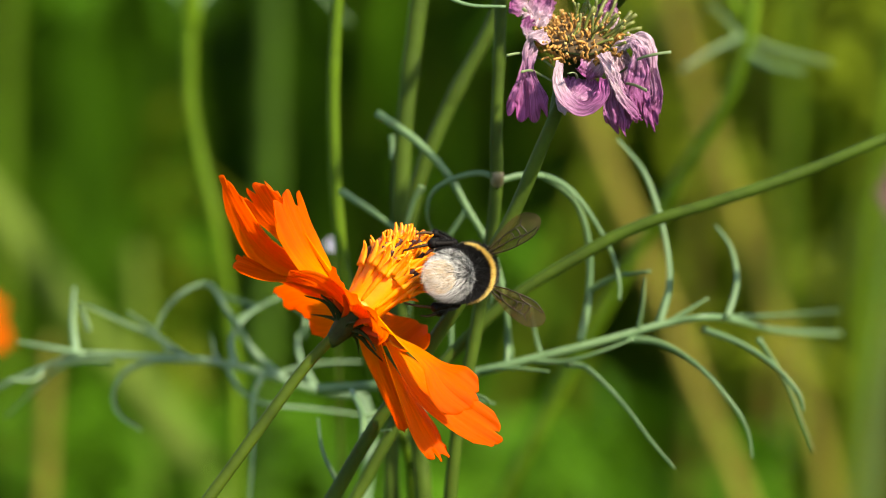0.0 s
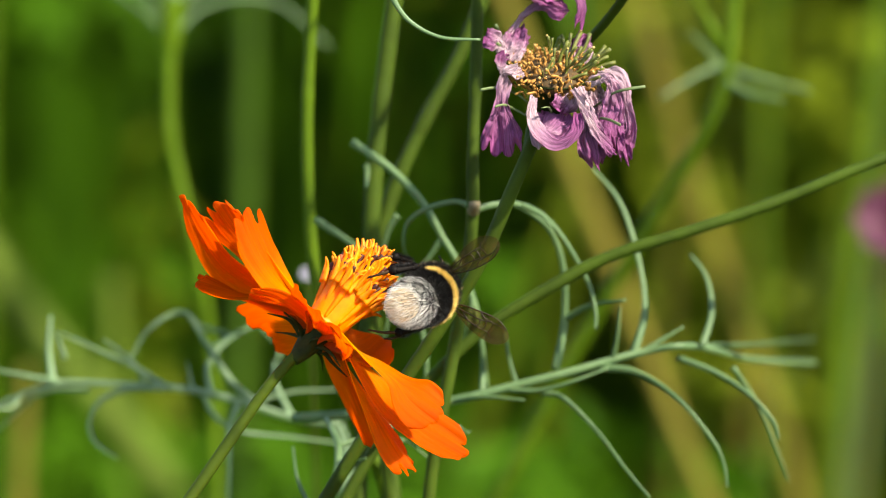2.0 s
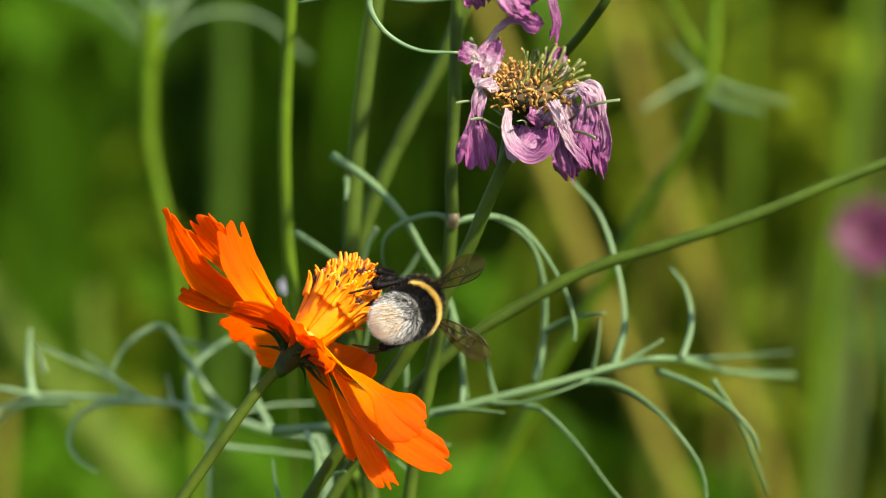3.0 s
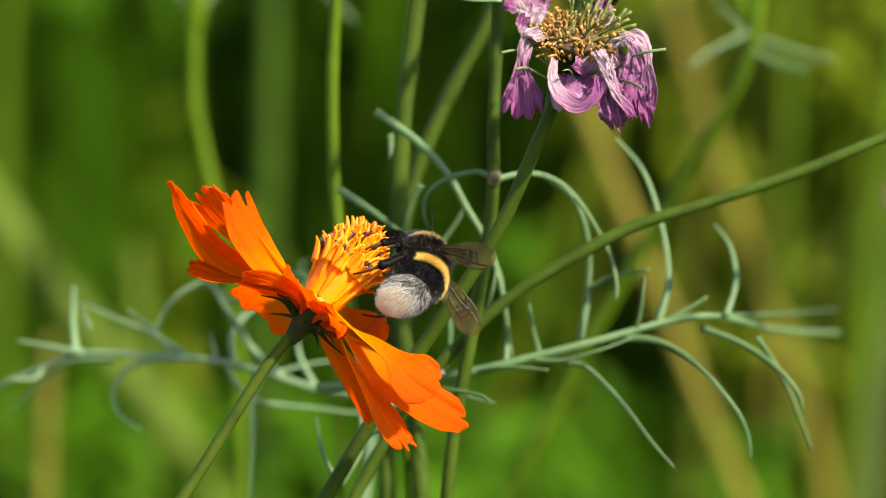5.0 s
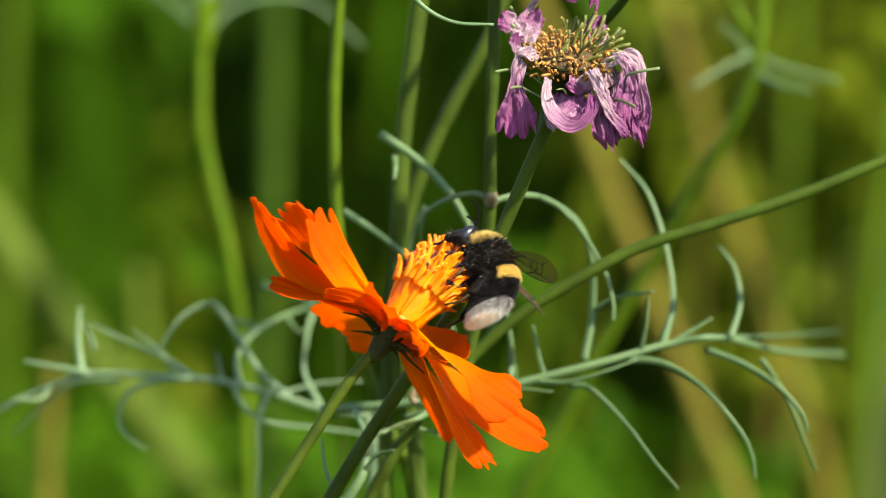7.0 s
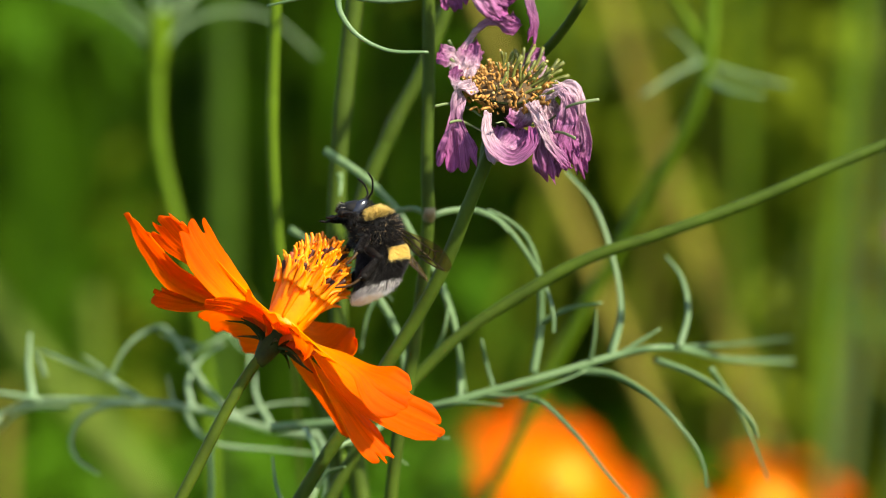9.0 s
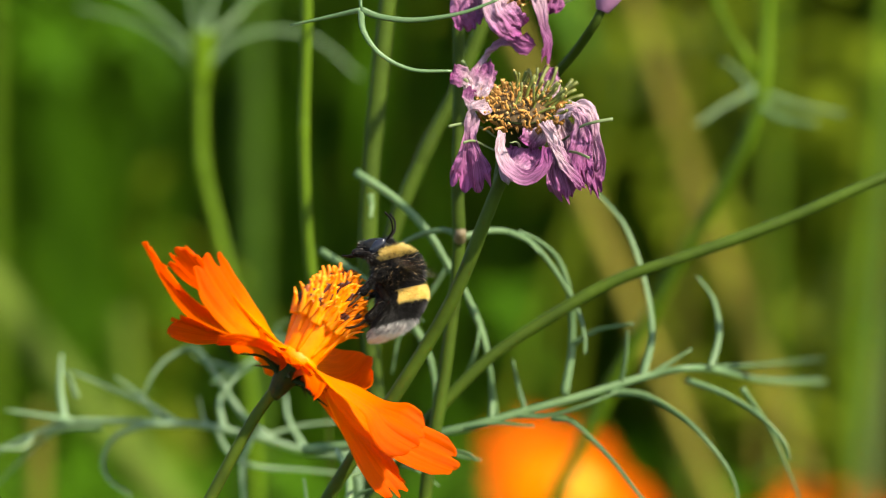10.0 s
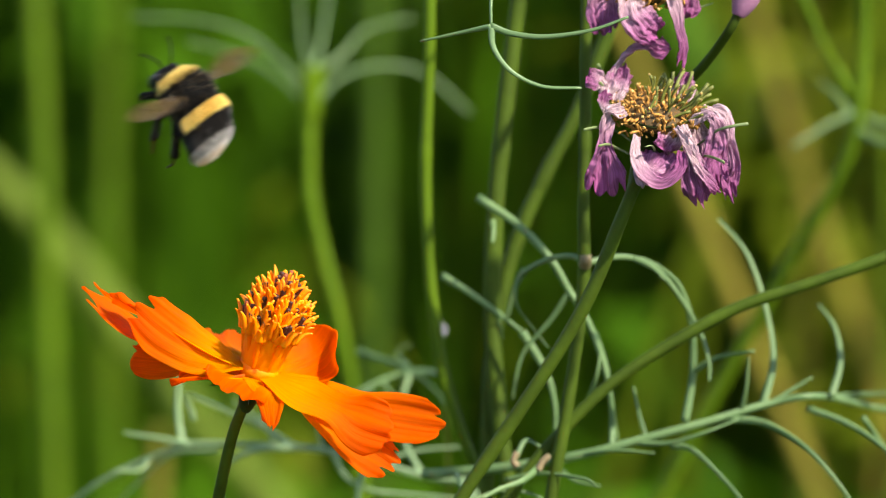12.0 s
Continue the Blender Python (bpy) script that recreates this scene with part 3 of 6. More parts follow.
for pts in ([(-5.3, 34.0, -19.8), (-5.9, 34.0, -21.3), (-5.2, 34.0, -22.2)], [(0.1, 33.0, -20.4), (-1.1, 33.0, -21.5), (-1.8, 33.0, -22.8)]):
    bm = bmesh.new()
    strand(bm, B0, pts, 0.55, 0.6, sides=10)
    part("node", bm, NODE, branching, "pinkish stem node")
leaf(branching, B0, [(-5.5, 36.0, -20.9), (-3.9, 38.0, -18.0), (-1.6, 40.0, -19.0), (0.8, 40.0, -20.0)], 0.5, [
    ([(-7.3, 36.0, -24.5), (-1.6, 34.0, -23.4), (5.8, 30.0, -24.3), (7.7, 30.0, -25.7)], 0.5),
    ([(-1.6, 34.0, -22.3), (-4.4, 30.0, -24.4), (-8.2, 28.0, -25.7), (-11.0, 26.0, -27.1)], 0.7)], LEAF)

# ---- frond, bud plant, twig: each sways a little, so each is a thing of its own ----
frond, F0 = plant("cosmos_frond", "grey-green cosmos shoot with thread-like curling leaflets", [([(-14.7, 115.0, -26.4), (-13.1, 115.0, -32.5), (-13.7, 115.0, -41.7), (-14.7, 115.0, -50.8)], 0.9, 1.2)], mat=LEAF_PALE)
leaf(frond, F0, [(-14.3, 86.6, -25.7), (-22.2, 86.6, -24.7), (-30.1, 86.6, -22.2), (-38.0, 86.6, -20.2), (-45.5, 86.6, -19.2), (-53.9, 88.5, -18.8), (-63.1, 90.5, -18.6), (-70.3, 94.4, -20.9), (-78.5, 98.2, -24.5), (-86.9, 102.1, -30.0)], 0.75, [
    ([(-43.9, 86.6, -19.5), (-50.8, 84.6, -19.6), (-55.6, 82.7, -21.6), (-57.6, 82.7, -25.6), (-56.5, 82.7, -29.0), (-52.7, 82.7, -31.7)], 0.60),
    ([(-43.9, 86.6, -19.7), (-50.1, 88.5, -15.7), (-56.6, 90.5, -12.8), (-63.2, 92.4, -9.8)], 0.64),
    ([(-48.0, 88.5, -18.3), (-51.1, 90.5, -14.3), (-55.7, 92.4, -10.9)], 0.53),
    ([(-28.1, 86.6, -22.5), (-33.0, 86.6, -18.2), (-37.5, 86.6, -11.3), (-41.0, 86.6, -6.3), (-45.0, 86.6, -7.3), (-48.4, 86.6, -10.3), (-50.7, 86.6, -14.8)], 0.72),
    ([(-36.5, 86.6, -20.2), (-37.1, 88.5, -15.7), (-34.7, 90.5, -11.9), (-30.8, 92.4, -9.3)], 0.64),
    ([(-64.5, 90.5, -18.3), (-65.3, 92.4, -12.8), (-65.1, 94.4, -6.7)], 0.64),
    ([(-63.1, 90.5, -18.6), (-68.0, 90.5, -17.6), (-74.9, 90.5, -16.3)], 0.68),
    ([(-62.4, 92.4, -14.4), (-63.2, 92.4, -11.9), (-64.4, 94.4, -9.4)], 0.45),
    ([(-70.3, 94.4, -20.9), (-72.1, 92.4, -23.0), (-76.5, 90.5, -22.9)], 0.45),
    ([(-31.6, 86.6, -21.9), (-33.3, 84.6, -26.6), (-33.2, 82.7, -34.4), (-33.9, 82.7, -45.3)], 0.60),
    ([(-38.0, 86.6, -20.2), (-35.6, 86.6, -24.7), (-31.1, 86.6, -27.1), (-22.2, 86.6, -28.1), (-13.3, 86.6, -29.2)], 0.53),
    ([(-39.6, 86.6, -19.7), (-40.2, 88.5, -17.8), (-40.9, 90.5, -14.8)], 0.38),
    ([(-22.2, 86.6, -24.7), (-25.2, 88.5, -18.8), (-25.5, 90.5, -14.8)], 0.57),
    ([(-30.1, 86.6, -22.2), (-22.3, 88.5, -20.2), (-14.3, 90.5, -19.8)], 0.45),
    ([(-58.0, 90.5, -19.8), (-66.3, 94.4, -20.3), (-72.5, 98.2, -25.0), (-77.9, 102.1, -30.0)], 0.45)], LEAF_PALE, "bluish-green leaf cut into curling threads")

bud_plant, U0 = plant("budding_cosmos", "yellow-green cosmos stem with a leafy bud, out of focus", [([(-50.4, 225.0, 47.8), (-50.6, 225.0, 39.6), (-50.4, 225.0, 28.3), (-47.7, 225.0, 14.8), (-45.1, 225.0, 3.5), (-43.2, 227.0, -8.9), (-41.8, 229.0, -27.1), (-41.3, 231.0, -52.1)], 1.15, 1.4)], mat=STEM_FAR)
bm = bmesh.new()
strand(bm, U0, [(-50.4, 225.0, 44.2), (-50.4, 225.0, 47.5), (-50.4, 225.0, 51.5), (-50.1, 225.0, 54.9)], 1.6, 3.0, sides=12, step=6)
part("bud", bm, STEM_FAR, bud_plant, "pale green leafy bud")
for pts in ([(-51.3, 225.0, 47.5), (-55.7, 223.0, 52.0), (-63.4, 219.0, 56.8), (-74.3, 215.0, 60.0)], [(-49.6, 225.0, 47.5), (-44.6, 227.0, 52.7), (-36.7, 229.0, 55.1), (-27.7, 231.0, 53.5), (-18.7, 233.0, 45.6)],
            [(-50.1, 225.0, 53.2), (-51.8, 225.0, 60.0), (-52.4, 225.0, 71.3)], [(-49.9, 225.0, 53.2), (-48.0, 227.0, 61.2), (-46.4, 229.0, 71.5)], [(-50.7, 224.0, 50.3), (-61.1, 219.0, 60.2), (-71.1, 217.0, 64.0), (-85.5, 215.0, 65.0)],
            [(-49.0, 225.0, 53.2), (-43.5, 229.0, 57.9), (-39.1, 231.0, 62.6), (-30.0, 233.0, 64.9)]):
    bm = bmesh.new()
    strand(bm, U0, pts, 0.6, 0.3, sides=8, flat=0.5)
    part("leaflet", bm, LEAF, bud_plant)

twig, T0 = plant("cosmos_twig", "green forked cosmos twig, softly out of focus", [(deeper([(58.1, 145.0, 67.2), (58.0, 147.0, 52.7), (56.9, 147.0, 40.0), (54.3, 149.0, 30.6), (49.3, 153.0, 21.2), (43.2, 159.0, 10.7), (35.9, 165.0, -2.0), (26.4, 171.0, -19.2), (17.9, 175.0, -35.5), (11.5, 179.0, -49.7)], 1.035), 1.3, 1.4),
    (deeper([(46.2, 143.0, 61.9), (50.1, 145.0, 52.6), (54.2, 147.0, 45.3), (56.9, 147.0, 39.5)], 1.035), 0.95, 0.4)], mat=STEM_FAR)
for pts in ([(56.5, 147.0, 39.8), (50.9, 143.0, 37.3), (43.9, 139.0, 33.0)], [(56.9, 147.0, 39.0), (62.9, 151.0, 37.0), (72.7, 155.0, 34.8)], [(55.8, 147.0, 36.9), (60.4, 145.0, 34.2), (66.6, 143.0, 32.8)],
            [(55.5, 147.0, 39.0), (52.0, 145.0, 43.1), (49.3, 143.0, 45.1)]):
    bm = bmesh.new()
    strand(bm, T0, deeper(pts, 1.035), 0.7, 0.35, sides=8, flat=0.5)
    part("leaflet", bm, LEAF, twig)

bm = bmesh.new()
white = thing("tiny_flower", bed((-20.0, 110.0, 0.9)), "tiny pale lilac flower on a thread-like stalk", "flower")
LILAC = material("pale lilac bloom", (0.36, 0.36, 0.42), (0.26, 0.26, 0.32), 0.7)
bmesh.ops.create_uvsphere(bm, u_segments=10, v_segments=8, radius=0.0008)
part("head", bm, LILAC, white)
for k in range(9):
    c, q = math.cos(k * 0.698), math.sin(k * 0.698)
    bm = bmesh.new()
    tube(bm, [Vector((c * r, -0.0006 - 0.2 * r, q * r)) for r in (0.0004, 0.0009, 0.0014)], 0.0004, 0.00025, sides=6, step=3, flat=0.5)
    part("petal", bm, LILAC, white)
bm = bmesh.new()
p = bed((-20.0, 110.0, 0.9))
tube(bm, [Vector((0, 0, 0)), Vector((0.001, 0, -0.02)), *to_ground(Vector((0.002, 0.001, -0.05)), Vector((0.006, 0.01, -p.z - 0.01)))], 0.0004, 0.0006, sides=6)
part("stalk", bm, STEM_DARK, white)


# ---- the orange cosmos: local x to its outer rim, z along its axis, in millimetres ----
def petal_mesh(name, length, width, cup, bend, mat, seed, ruffle=1.0, teeth=3, nu=22, nv=17, start=2.6, claw=0.28, thick=0.18, depth=0.16, pleat=0.1):
    """A petal that leaves the disc along x at `cup` degrees and turns by `bend` degrees to its toothed tip."""
    rng = random.Random(seed)
    ph = [rng.uniform(0, 6.28) for _ in range(6)]
    line, d, p = [], radians(cup), Vector((start, 0, 0))
    for i in range(nu):
        line.append((p.copy(), d))
        p = p + Vector((math.cos(d), 0, math.sin(d))) * (length / (nu - 1))
        d += radians(bend) / (nu - 1) * (0.5 + 1.0 * i / nu)
    bm = bmesh.new()
    uv_of = {}
    sheets = []
    for lift in (0.0, -thick):
        grid = []
        for i in range(nu):
            u = i / (nu - 1)
            row = []
            for j in range(nv):
                v = 2 * j / (nv - 1) - 1
                tooth = abs(math.sin((v * 0.5 + 0.5) * math.pi * teeth)) ** 0.7
                cut = 1 - u ** 6 * (depth * (1 - tooth) + 0.16 * v * v)
                uu = u * cut
                k = uu * (nu - 1)
                a = min(int(k), nu - 2)
                c = line[a][0].lerp(line[a + 1][0], k - a)
                ang = line[a][1]
                w = width * 0.5 * (claw + (1 - claw) * math.sin(min(uu / 0.6, 1) * math.pi / 2) ** 1.15) * (1 - 0.22 * max(0, (uu - 0.72) / 0.28) ** 2)
                y = v * w
                wave = ruffle * u * u * (0.9 * math.sin(2.3 * v + ph[0]) + 0.45 * math.sin(6.5 * v + ph[1] + 2 * u)) + pleat * math.cos(v * math.pi * 2.6 + ph[2]) * u + 0.1 * math.cos(v * math.pi * 6.5 + ph[4]) * u
                wave += 0.55 * ruffle * u * math.sin(6.2 * u + 1.4 * v + ph[3])
                z = wave + lift
                n = Vector((-math.sin(ang), 0, math.cos(ang)))
                vert = bm.verts.new((c + Vector((0, y, 0)) + n * z) * MM)
                uv_of[vert] = (u, v * 0.5 + 0.5)
                row.append(vert)
            grid.append(row)
        sheets.append(grid)
    for s, grid in enumerate(sheets):
        for a, b in zip(grid, grid[1:]):
            for j in range(nv - 1):
                f = (a[j], b[j], b[j + 1], a[j + 1])
                bm.faces.new(f if s == 0 else tuple(reversed(f)))
    t, b = sheets
    rim = [(i, 0) for i in range(nu)] + [(nu - 1, j) for j in range(1, nv)] + [(i, nv - 1) for i in range(nu - 2, -1, -1)] + [(0, j) for j in range(nv - 2, 0, -1)]
    for (i, j), (k, l) in zip(rim, rim[1:] + rim[:1]):
        bm.faces.new((t[i][j], b[i][j], b[k][l], t[k][l]))
    layer = bm.loops.layers.uv.new("UVMap")
    for f in bm.faces:
        for lp in f.loops:
            lp[layer].uv = uv_of[lp.vert]
    return finish(bm, name, mat)


def blade(name, rows, mat, seed, teeth=3, depth=0.1, cup=0.0, ruffle=0.3, pleat=0.12, crumple=0.0, thick=0.14, step=9, nv=23, sharp=0.7, square=0.1, back=None):
    """A petal along a midrib: each row is a place, the way across and half the width there, in millimetres."""
    rng = random.Random(seed)
    ph = [rng.uniform(0, 6.28) for _ in range(6)]
    line = spline(rows, step)
    nu = len(line)
    frames = []
    for i, p in enumerate(line):
        a, b = line[max(i - 1, 0)], line[min(i + 1, nu - 1)]
        d = Vector((b[0] - a[0], b[1] - a[1], b[2] - a[2])).normalized()
        side = Vector((p[3], p[4], p[5]))
        side = (side - d * side.dot(d)).normalized()
        frames.append((Vector((p[0], p[1], p[2])), side, d.cross(side).normalized(), p[6]))
    bm, uv_of, sheets = bmesh.new(), {}, []
    for lift in (0.5, -0.5):
        grid = []
        for i in range(nu):
            u, row = i / (nu - 1), []
            for j in range(nv):
                v = 2 * j / (nv - 1) - 1
                tooth = abs(math.sin((v * 0.5 + 0.5) * math.pi * teeth + 0.25 * math.sin(ph[5] + 3 * v))) ** sharp
                k = u * (1 - u ** 7 * (depth * (1 - tooth) * (0.7 + 0.3 * math.sin(5 * v + ph[4])) + square * v * v)) * (nu - 1)
                a = min(int(k), nu - 2)
                (c0, s0, n0, w0), (c1, s1, n1, w1) = frames[a], frames[a + 1]
                f = k - a
                c, side, n, w = c0.lerp(c1, f), s0.lerp(s1, f), n0.lerp(n1, f), w0 + (w1 - w0) * f
                z = cup * w * (v * v - 0.35) + lift * thick
                z += ruffle * u * (0.6 * math.sin(3.1 * v + ph[0] + 2.2 * u) + 0.4 * math.sin(6.9 * v + ph[1] + 3 * u) * u)
                z += pleat * u * (math.cos(v * 11 + ph[2]) + 0.5 * math.cos(v * 25 + ph[3]))
                x = v * w * (1 + 0.07 * noise.noise(Vector((u * 5, v, ph[0]))))
                if crumple:
                    q = Vector((u * 4 + ph[2], v * 1.6, ph[3]))
                    z += crumple * (0.8 * noise.noise(q * 1.4) + 0.28 * math.sin(v * 8 + ph[4] + u * 3) + 0.13 * math.sin(v * 19 + ph[5] - u * 4) + 0.42 * noise.noise(q * 5.0) + 0.24 * noise.noise(q * 11) - 0.5 * abs(noise.noise(q * 2.6)))
                    z += 1.1 * crumple * max(0, (u - 0.82) / 0.18) ** 2 * math.sin(4.5 * v + ph[1])
                    x += 0.35 * crumple * noise.noise(Vector((u * 7, 3.0 * v, ph[1])))
                vert = bm.verts.new((c + side * x + n * z) * MM)
                uv_of[vert] = (u, v * 0.5 + 0.5)
                row.append(vert)
            grid.append(row)
        sheets.append(grid)
    for s, grid in enumerate(sheets):
        for a, b in zip(grid, grid[1:]):
            for j in range(nv - 1):
                f = (a[j], b[j], b[j + 1], a[j + 1])
                bm.faces.new(f if s == 0 else tuple(reversed(f))).material_index = int((s == 0) != (frames[0][2].z > 0))
    t, b = sheets
    rim = [(i, 0) for i in range(nu)] + [(nu - 1, j) for j in range(1, nv)] + [(i, nv - 1) for i in range(nu - 2, -1, -1)] + [(0, j) for j in range(nv - 2, 0, -1)]
    for (i, j), (k, l) in zip(rim, rim[1:] + rim[:1]):
        bm.faces.new((t[i][j], b[i][j], b[k][l], t[k][l]))
    layer = bm.loops.layers.uv.new("UVMap")
    for f in bm.faces:
        for lp in f.loops:
            lp[layer].uv = uv_of[lp.vert]
    me = finish(bm, name, mat)
    me.materials.append(back or mat)
    return me


def local_tube(pts, r, tip, mat, name, **kw):
    bm = bmesh.new()
    tube(bm, [Vector(p) * MM for p in pts], r * MM, tip * MM, **kw)
    return finish(bm, name, mat)


def floret_meshes():
    """Corolla tube, dark anther and two-lobed stigma; z is the floret's axis, its mouth at 0."""
    corolla = local_tube([(0, 0, -6.5), (0, 0, -4.5), (0, 0, -2), (0, 0, 0)], 0.3, 0.66, COROLLA, "corolla", sides=7, step=3)
    anther = local_tube([(0, 0, -0.5), (0.05, 0, 0.7), (0.1, 0, 1.6), (0.2, 0, 2.5)], 0.55, 0.4, ANTHER, "anther", sides=7, step=3)
    bm = bmesh.new()
    for s in (-1, 1):
        tube(bm, [Vector(p) * MM for p in ((0.1, 0, 1.6), (0.2 + 0.15 * s, 0.05, 2.8), (0.2 + 0.6 * s, 0.1, 3.7), (0.2 + 1.2 * s, 0.12, 3.8))], 0.34 * MM, 0.16 * MM, sides=6, step=3)
    fork = finish(bm, "stigma", STIGMA)
    bm = bmesh.new()
    for a, tall, wide in ((0.2, 3.2, 1.8), (1.7, 2.2, 2.1), (3.2, 2.9, 1.5), (4.7, 2.0, 2.0)):
        c, s = math.cos(a), math.sin(a)
        tube(bm, [Vector((r * c, r * s, z)) * MM for r, z in ((0.45, -1.0), (0.75, 0.3), (0.75 + 0.4 * (wide - 0.75), tall * 0.65), (wide, tall))], 0.8 * MM, 0.16 * MM, sides=6, step=3, flat=0.75)
    lobes = finish(bm, "lobe_ring", STIGMA)
    finger = local_tube([(0, 0, -0.8), (0.1, 0, 1.6), (0.4, 0, 2.8), (0.9, 0, 3.6)], 0.66, 0.2, STIGMA, "stigma", sides=6, step=3)
    closed = local_tube([(0, 0, -0.4), (0, 0, 0.9), (0, 0, 2.0), (0, 0, 3.0)], 0.66, 0.35, BROWN_TIP, "closed_tip", sides=6, step=3)
    return corolla, anther, fork, lobes, finger, closed


FLORET = floret_meshes()


def bloom_pose(x, z, lift, towards):
    """The flower's pose: its axis rises `lift` degrees from the view's right and leans `towards` degrees to the lens."""
    a, d = radians(lift), radians(towards)
    up = Vector((math.cos(a) * math.cos(d), -math.sin(d), math.sin(a) * math.cos(d)))
    rim = Vector((-math.sin(a), 0, math.cos(a)))
    near = up.cross(rim)
    m = Matrix((rim, near, up)).transposed().to_4x4()
    return BED @ Matrix.Translation(Vector((x, 0, z)) * MM) @ m


def orange_flower(th, seed=2):
    rng = random.Random(seed)
    def petal(*rows, **kw):
        part("petal", blade("petal", rows, ORANGE, seed * 50 + len(th.children), back=ORANGE_BACK, **{"pleat": 0.24, "nv": 35, **kw}), None, th)

    # x to the outer rim, y to the lens, z along the flower's axis; then the way across and half the width
    petal((2.5, -0.5, 4.8, 0, 1, 0, 2.0), (9, -1.5, 3.4, 0, 1, 0.1, 5.4), (18, -3.4, 2.4, 0, 1, 0.15, 6.6), (25, -3.2, 4.4, 0, 1, 0.1, 6.4), (31, -2.6, 7.4, 0, 1, 0.1, 4.4), teeth=3, depth=0.2, cup=0.12, ruffle=0.9, sharp=0.9)
    petal((2.5, 1.0, 5.2, 0, 1, 0, 2.0), (9, 1, 5.4, 0, 1, 0.2, 3.0), (17, 0.5, 6.6, 0, 0.95, 0.3, 4.2), (22, 0.3, 7.4, 0, 0.9, 0.4, 4.7), (26.5, 0.3, 8.5, 0, 0.9, 0.4, 3.8), teeth=4, depth=0.17, ruffle=0.8, sharp=0.9)
    petal((2.5, 1.5, 5.4, 0, 1, 0, 2.0), (8, 2.5, 5.4, 0.1, 0.7, -0.7, 3.6), (13, 3.7, 6.2, 0.1, 0.6, -0.8, 4.5), (17.5, 4.8, 8.0, 0.15, 0.57, -0.8, 4.5), (21.7, 5.7, 10.2, 0.15, 0.57, -0.8, 3.1), teeth=3, depth=0.19, ruffle=0.7, cup=-0.15, sharp=0.9)
    petal((2.5, -2, 4.8, 0, 1, 0, 2.0), (8, -3, 3.4, 0.1, 1, -0.1, 5.0), (14, -4.5, 0.9, 0.1, 1, -0.35, 6.4), (20.5, -6, -0.9, 0.1, 1, -0.4, 5.4), ruffle=1.2, depth=0.09)
    petal((1.5, -2.5, 4.8, 1, 0, 0, 2.0), (4, -9, 3.4, 1, 0.2, 0, 5.5), (6, -15, 2.6, 1, 0.2, 0, 6.8), (7, -20, 2.4, 1, 0.2, 0, 5.2), ruffle=0.9, depth=0.06)
    petal((0.6, 2.0, 3.4, 1, 0, 0, 3.8), (1.3, 5, 4.0, 1, 0, 0, 5.2), (2.2, 8.2, 4.0, 1, 0, 0.1, 5.6), (2.6, 11.6, 3.7, 1, 0, 0.1, 5.2), ruffle=0.6, depth=0.12, teeth=3, pleat=0.22)
    petal((2.5, 2, 3.6, -0.5, 0.85, 0, 2.0), (6, 4.2, 3.2, -0.5, 0.85, 0, 3.6), (9.5, 5.6, 1.8, -0.5, 0.85, 0.2, 3.2), (12.4, 6.2, -0.2, -0.5, 0.7, 0.5, 1.3), ruffle=0.7, depth=0.1, teeth=2, cup=0.3)
    petal((-1.0, 2.6, 4.2, 1, 0.2, 0, 3.2), (-2.8, 6.4, 4.0, 1, 0.3, 0, 3.0), (-4.4, 9.6, 2.4, 1, 0.3, 0, 1.9), (-5.6, 12.6, 0.4, 1, 0.3, 0, 0.9), teeth=2, ruffle=0.8)
    petal((-1.5, -2, 5.2, -0.45, 0.65, -0.6, 2.0), (-4, -4.5, 5.6, -0.45, 0.65, -0.6, 4.6), (-7.2, -7.6, 8.4, -0.45, 0.65, -0.6, 6.8), (-8.2, -8.6, 13.2, -0.45, 0.65, -0.6, 5.4), cup=-0.6, ruffle=0.2, pleat=0.05, depth=0.03, teeth=2, square=0.3)
    petal((-2.0, 2, 5.2, 0, 1, 0, 3.2), (-8, 4, 5.0, 0, 0.9, -0.3, 4.4), (-14, 5.2, 4.9, 0, 0.75, -0.6, 3.1), (-18.5, 5.8, 4.4, -0.1, 0.35, -0.93, 4.7), (-23.8, 6, 4.6, -0.1, 0.3, -0.95, 4.4), depth=0.05, teeth=4, ruffle=0.8, pleat=0.15)
    petal((-2.5, 0, 5.0, 0, 1, 0, 2.0), (-9, -1, 4.0, 0, 0.8, -0.5, 3.4), (-17, -2.5, 3.2, 0, 0.5, -0.85, 3.4), (-24, -3.5, 4.2, 0, 0.4, -0.9, 4.0), (-31.2, -4, 5.6, 0, 0.4, -0.9, 3.2), depth=0.07, teeth=3, ruffle=0.8, pleat=0.15)
    petal((-2, -2, 4.8, -0.6, 0.75, 0, 2.0), (-6, -6, 2.8, -0.6, 0.75, -0.1, 3.8), (-12, -10, 0.6, -0.6, 0.75, -0.2, 4.6), (-18.5, -13, -2.0, -0.6, 0.75, -0.2, 3.4), depth=0.05, teeth=2, ruffle=0.5)
    petal((-2.5, -1, 4.8, 0, 1, 0, 2.0), (-9, -2, 2.4, 0, 0.9, -0.3, 4.0), (-16, -2.5, -0.2, 0, 0.8, -0.5, 4.7), (-21, -2.5, -2.0, 0, 0.7, -0.6, 4.7), (-26.3, -2.5, -3.4, 0, 0.7, -0.6, 3.4), depth=0.14, teeth=4, ruffle=0.7)
    bm = bmesh.new()
    tube(bm, [Vector(p) * MM for p in ((0, 0, -2.4), (0, 0, -0.8), (0, 0, 1.2), (0, 0, 3.2), (0, 0, 4.6))], 0.95 * MM, 2.9 * MM, sides=14, step=3)
    part("calyx", bm, CALYX, th, "dark green calyx")
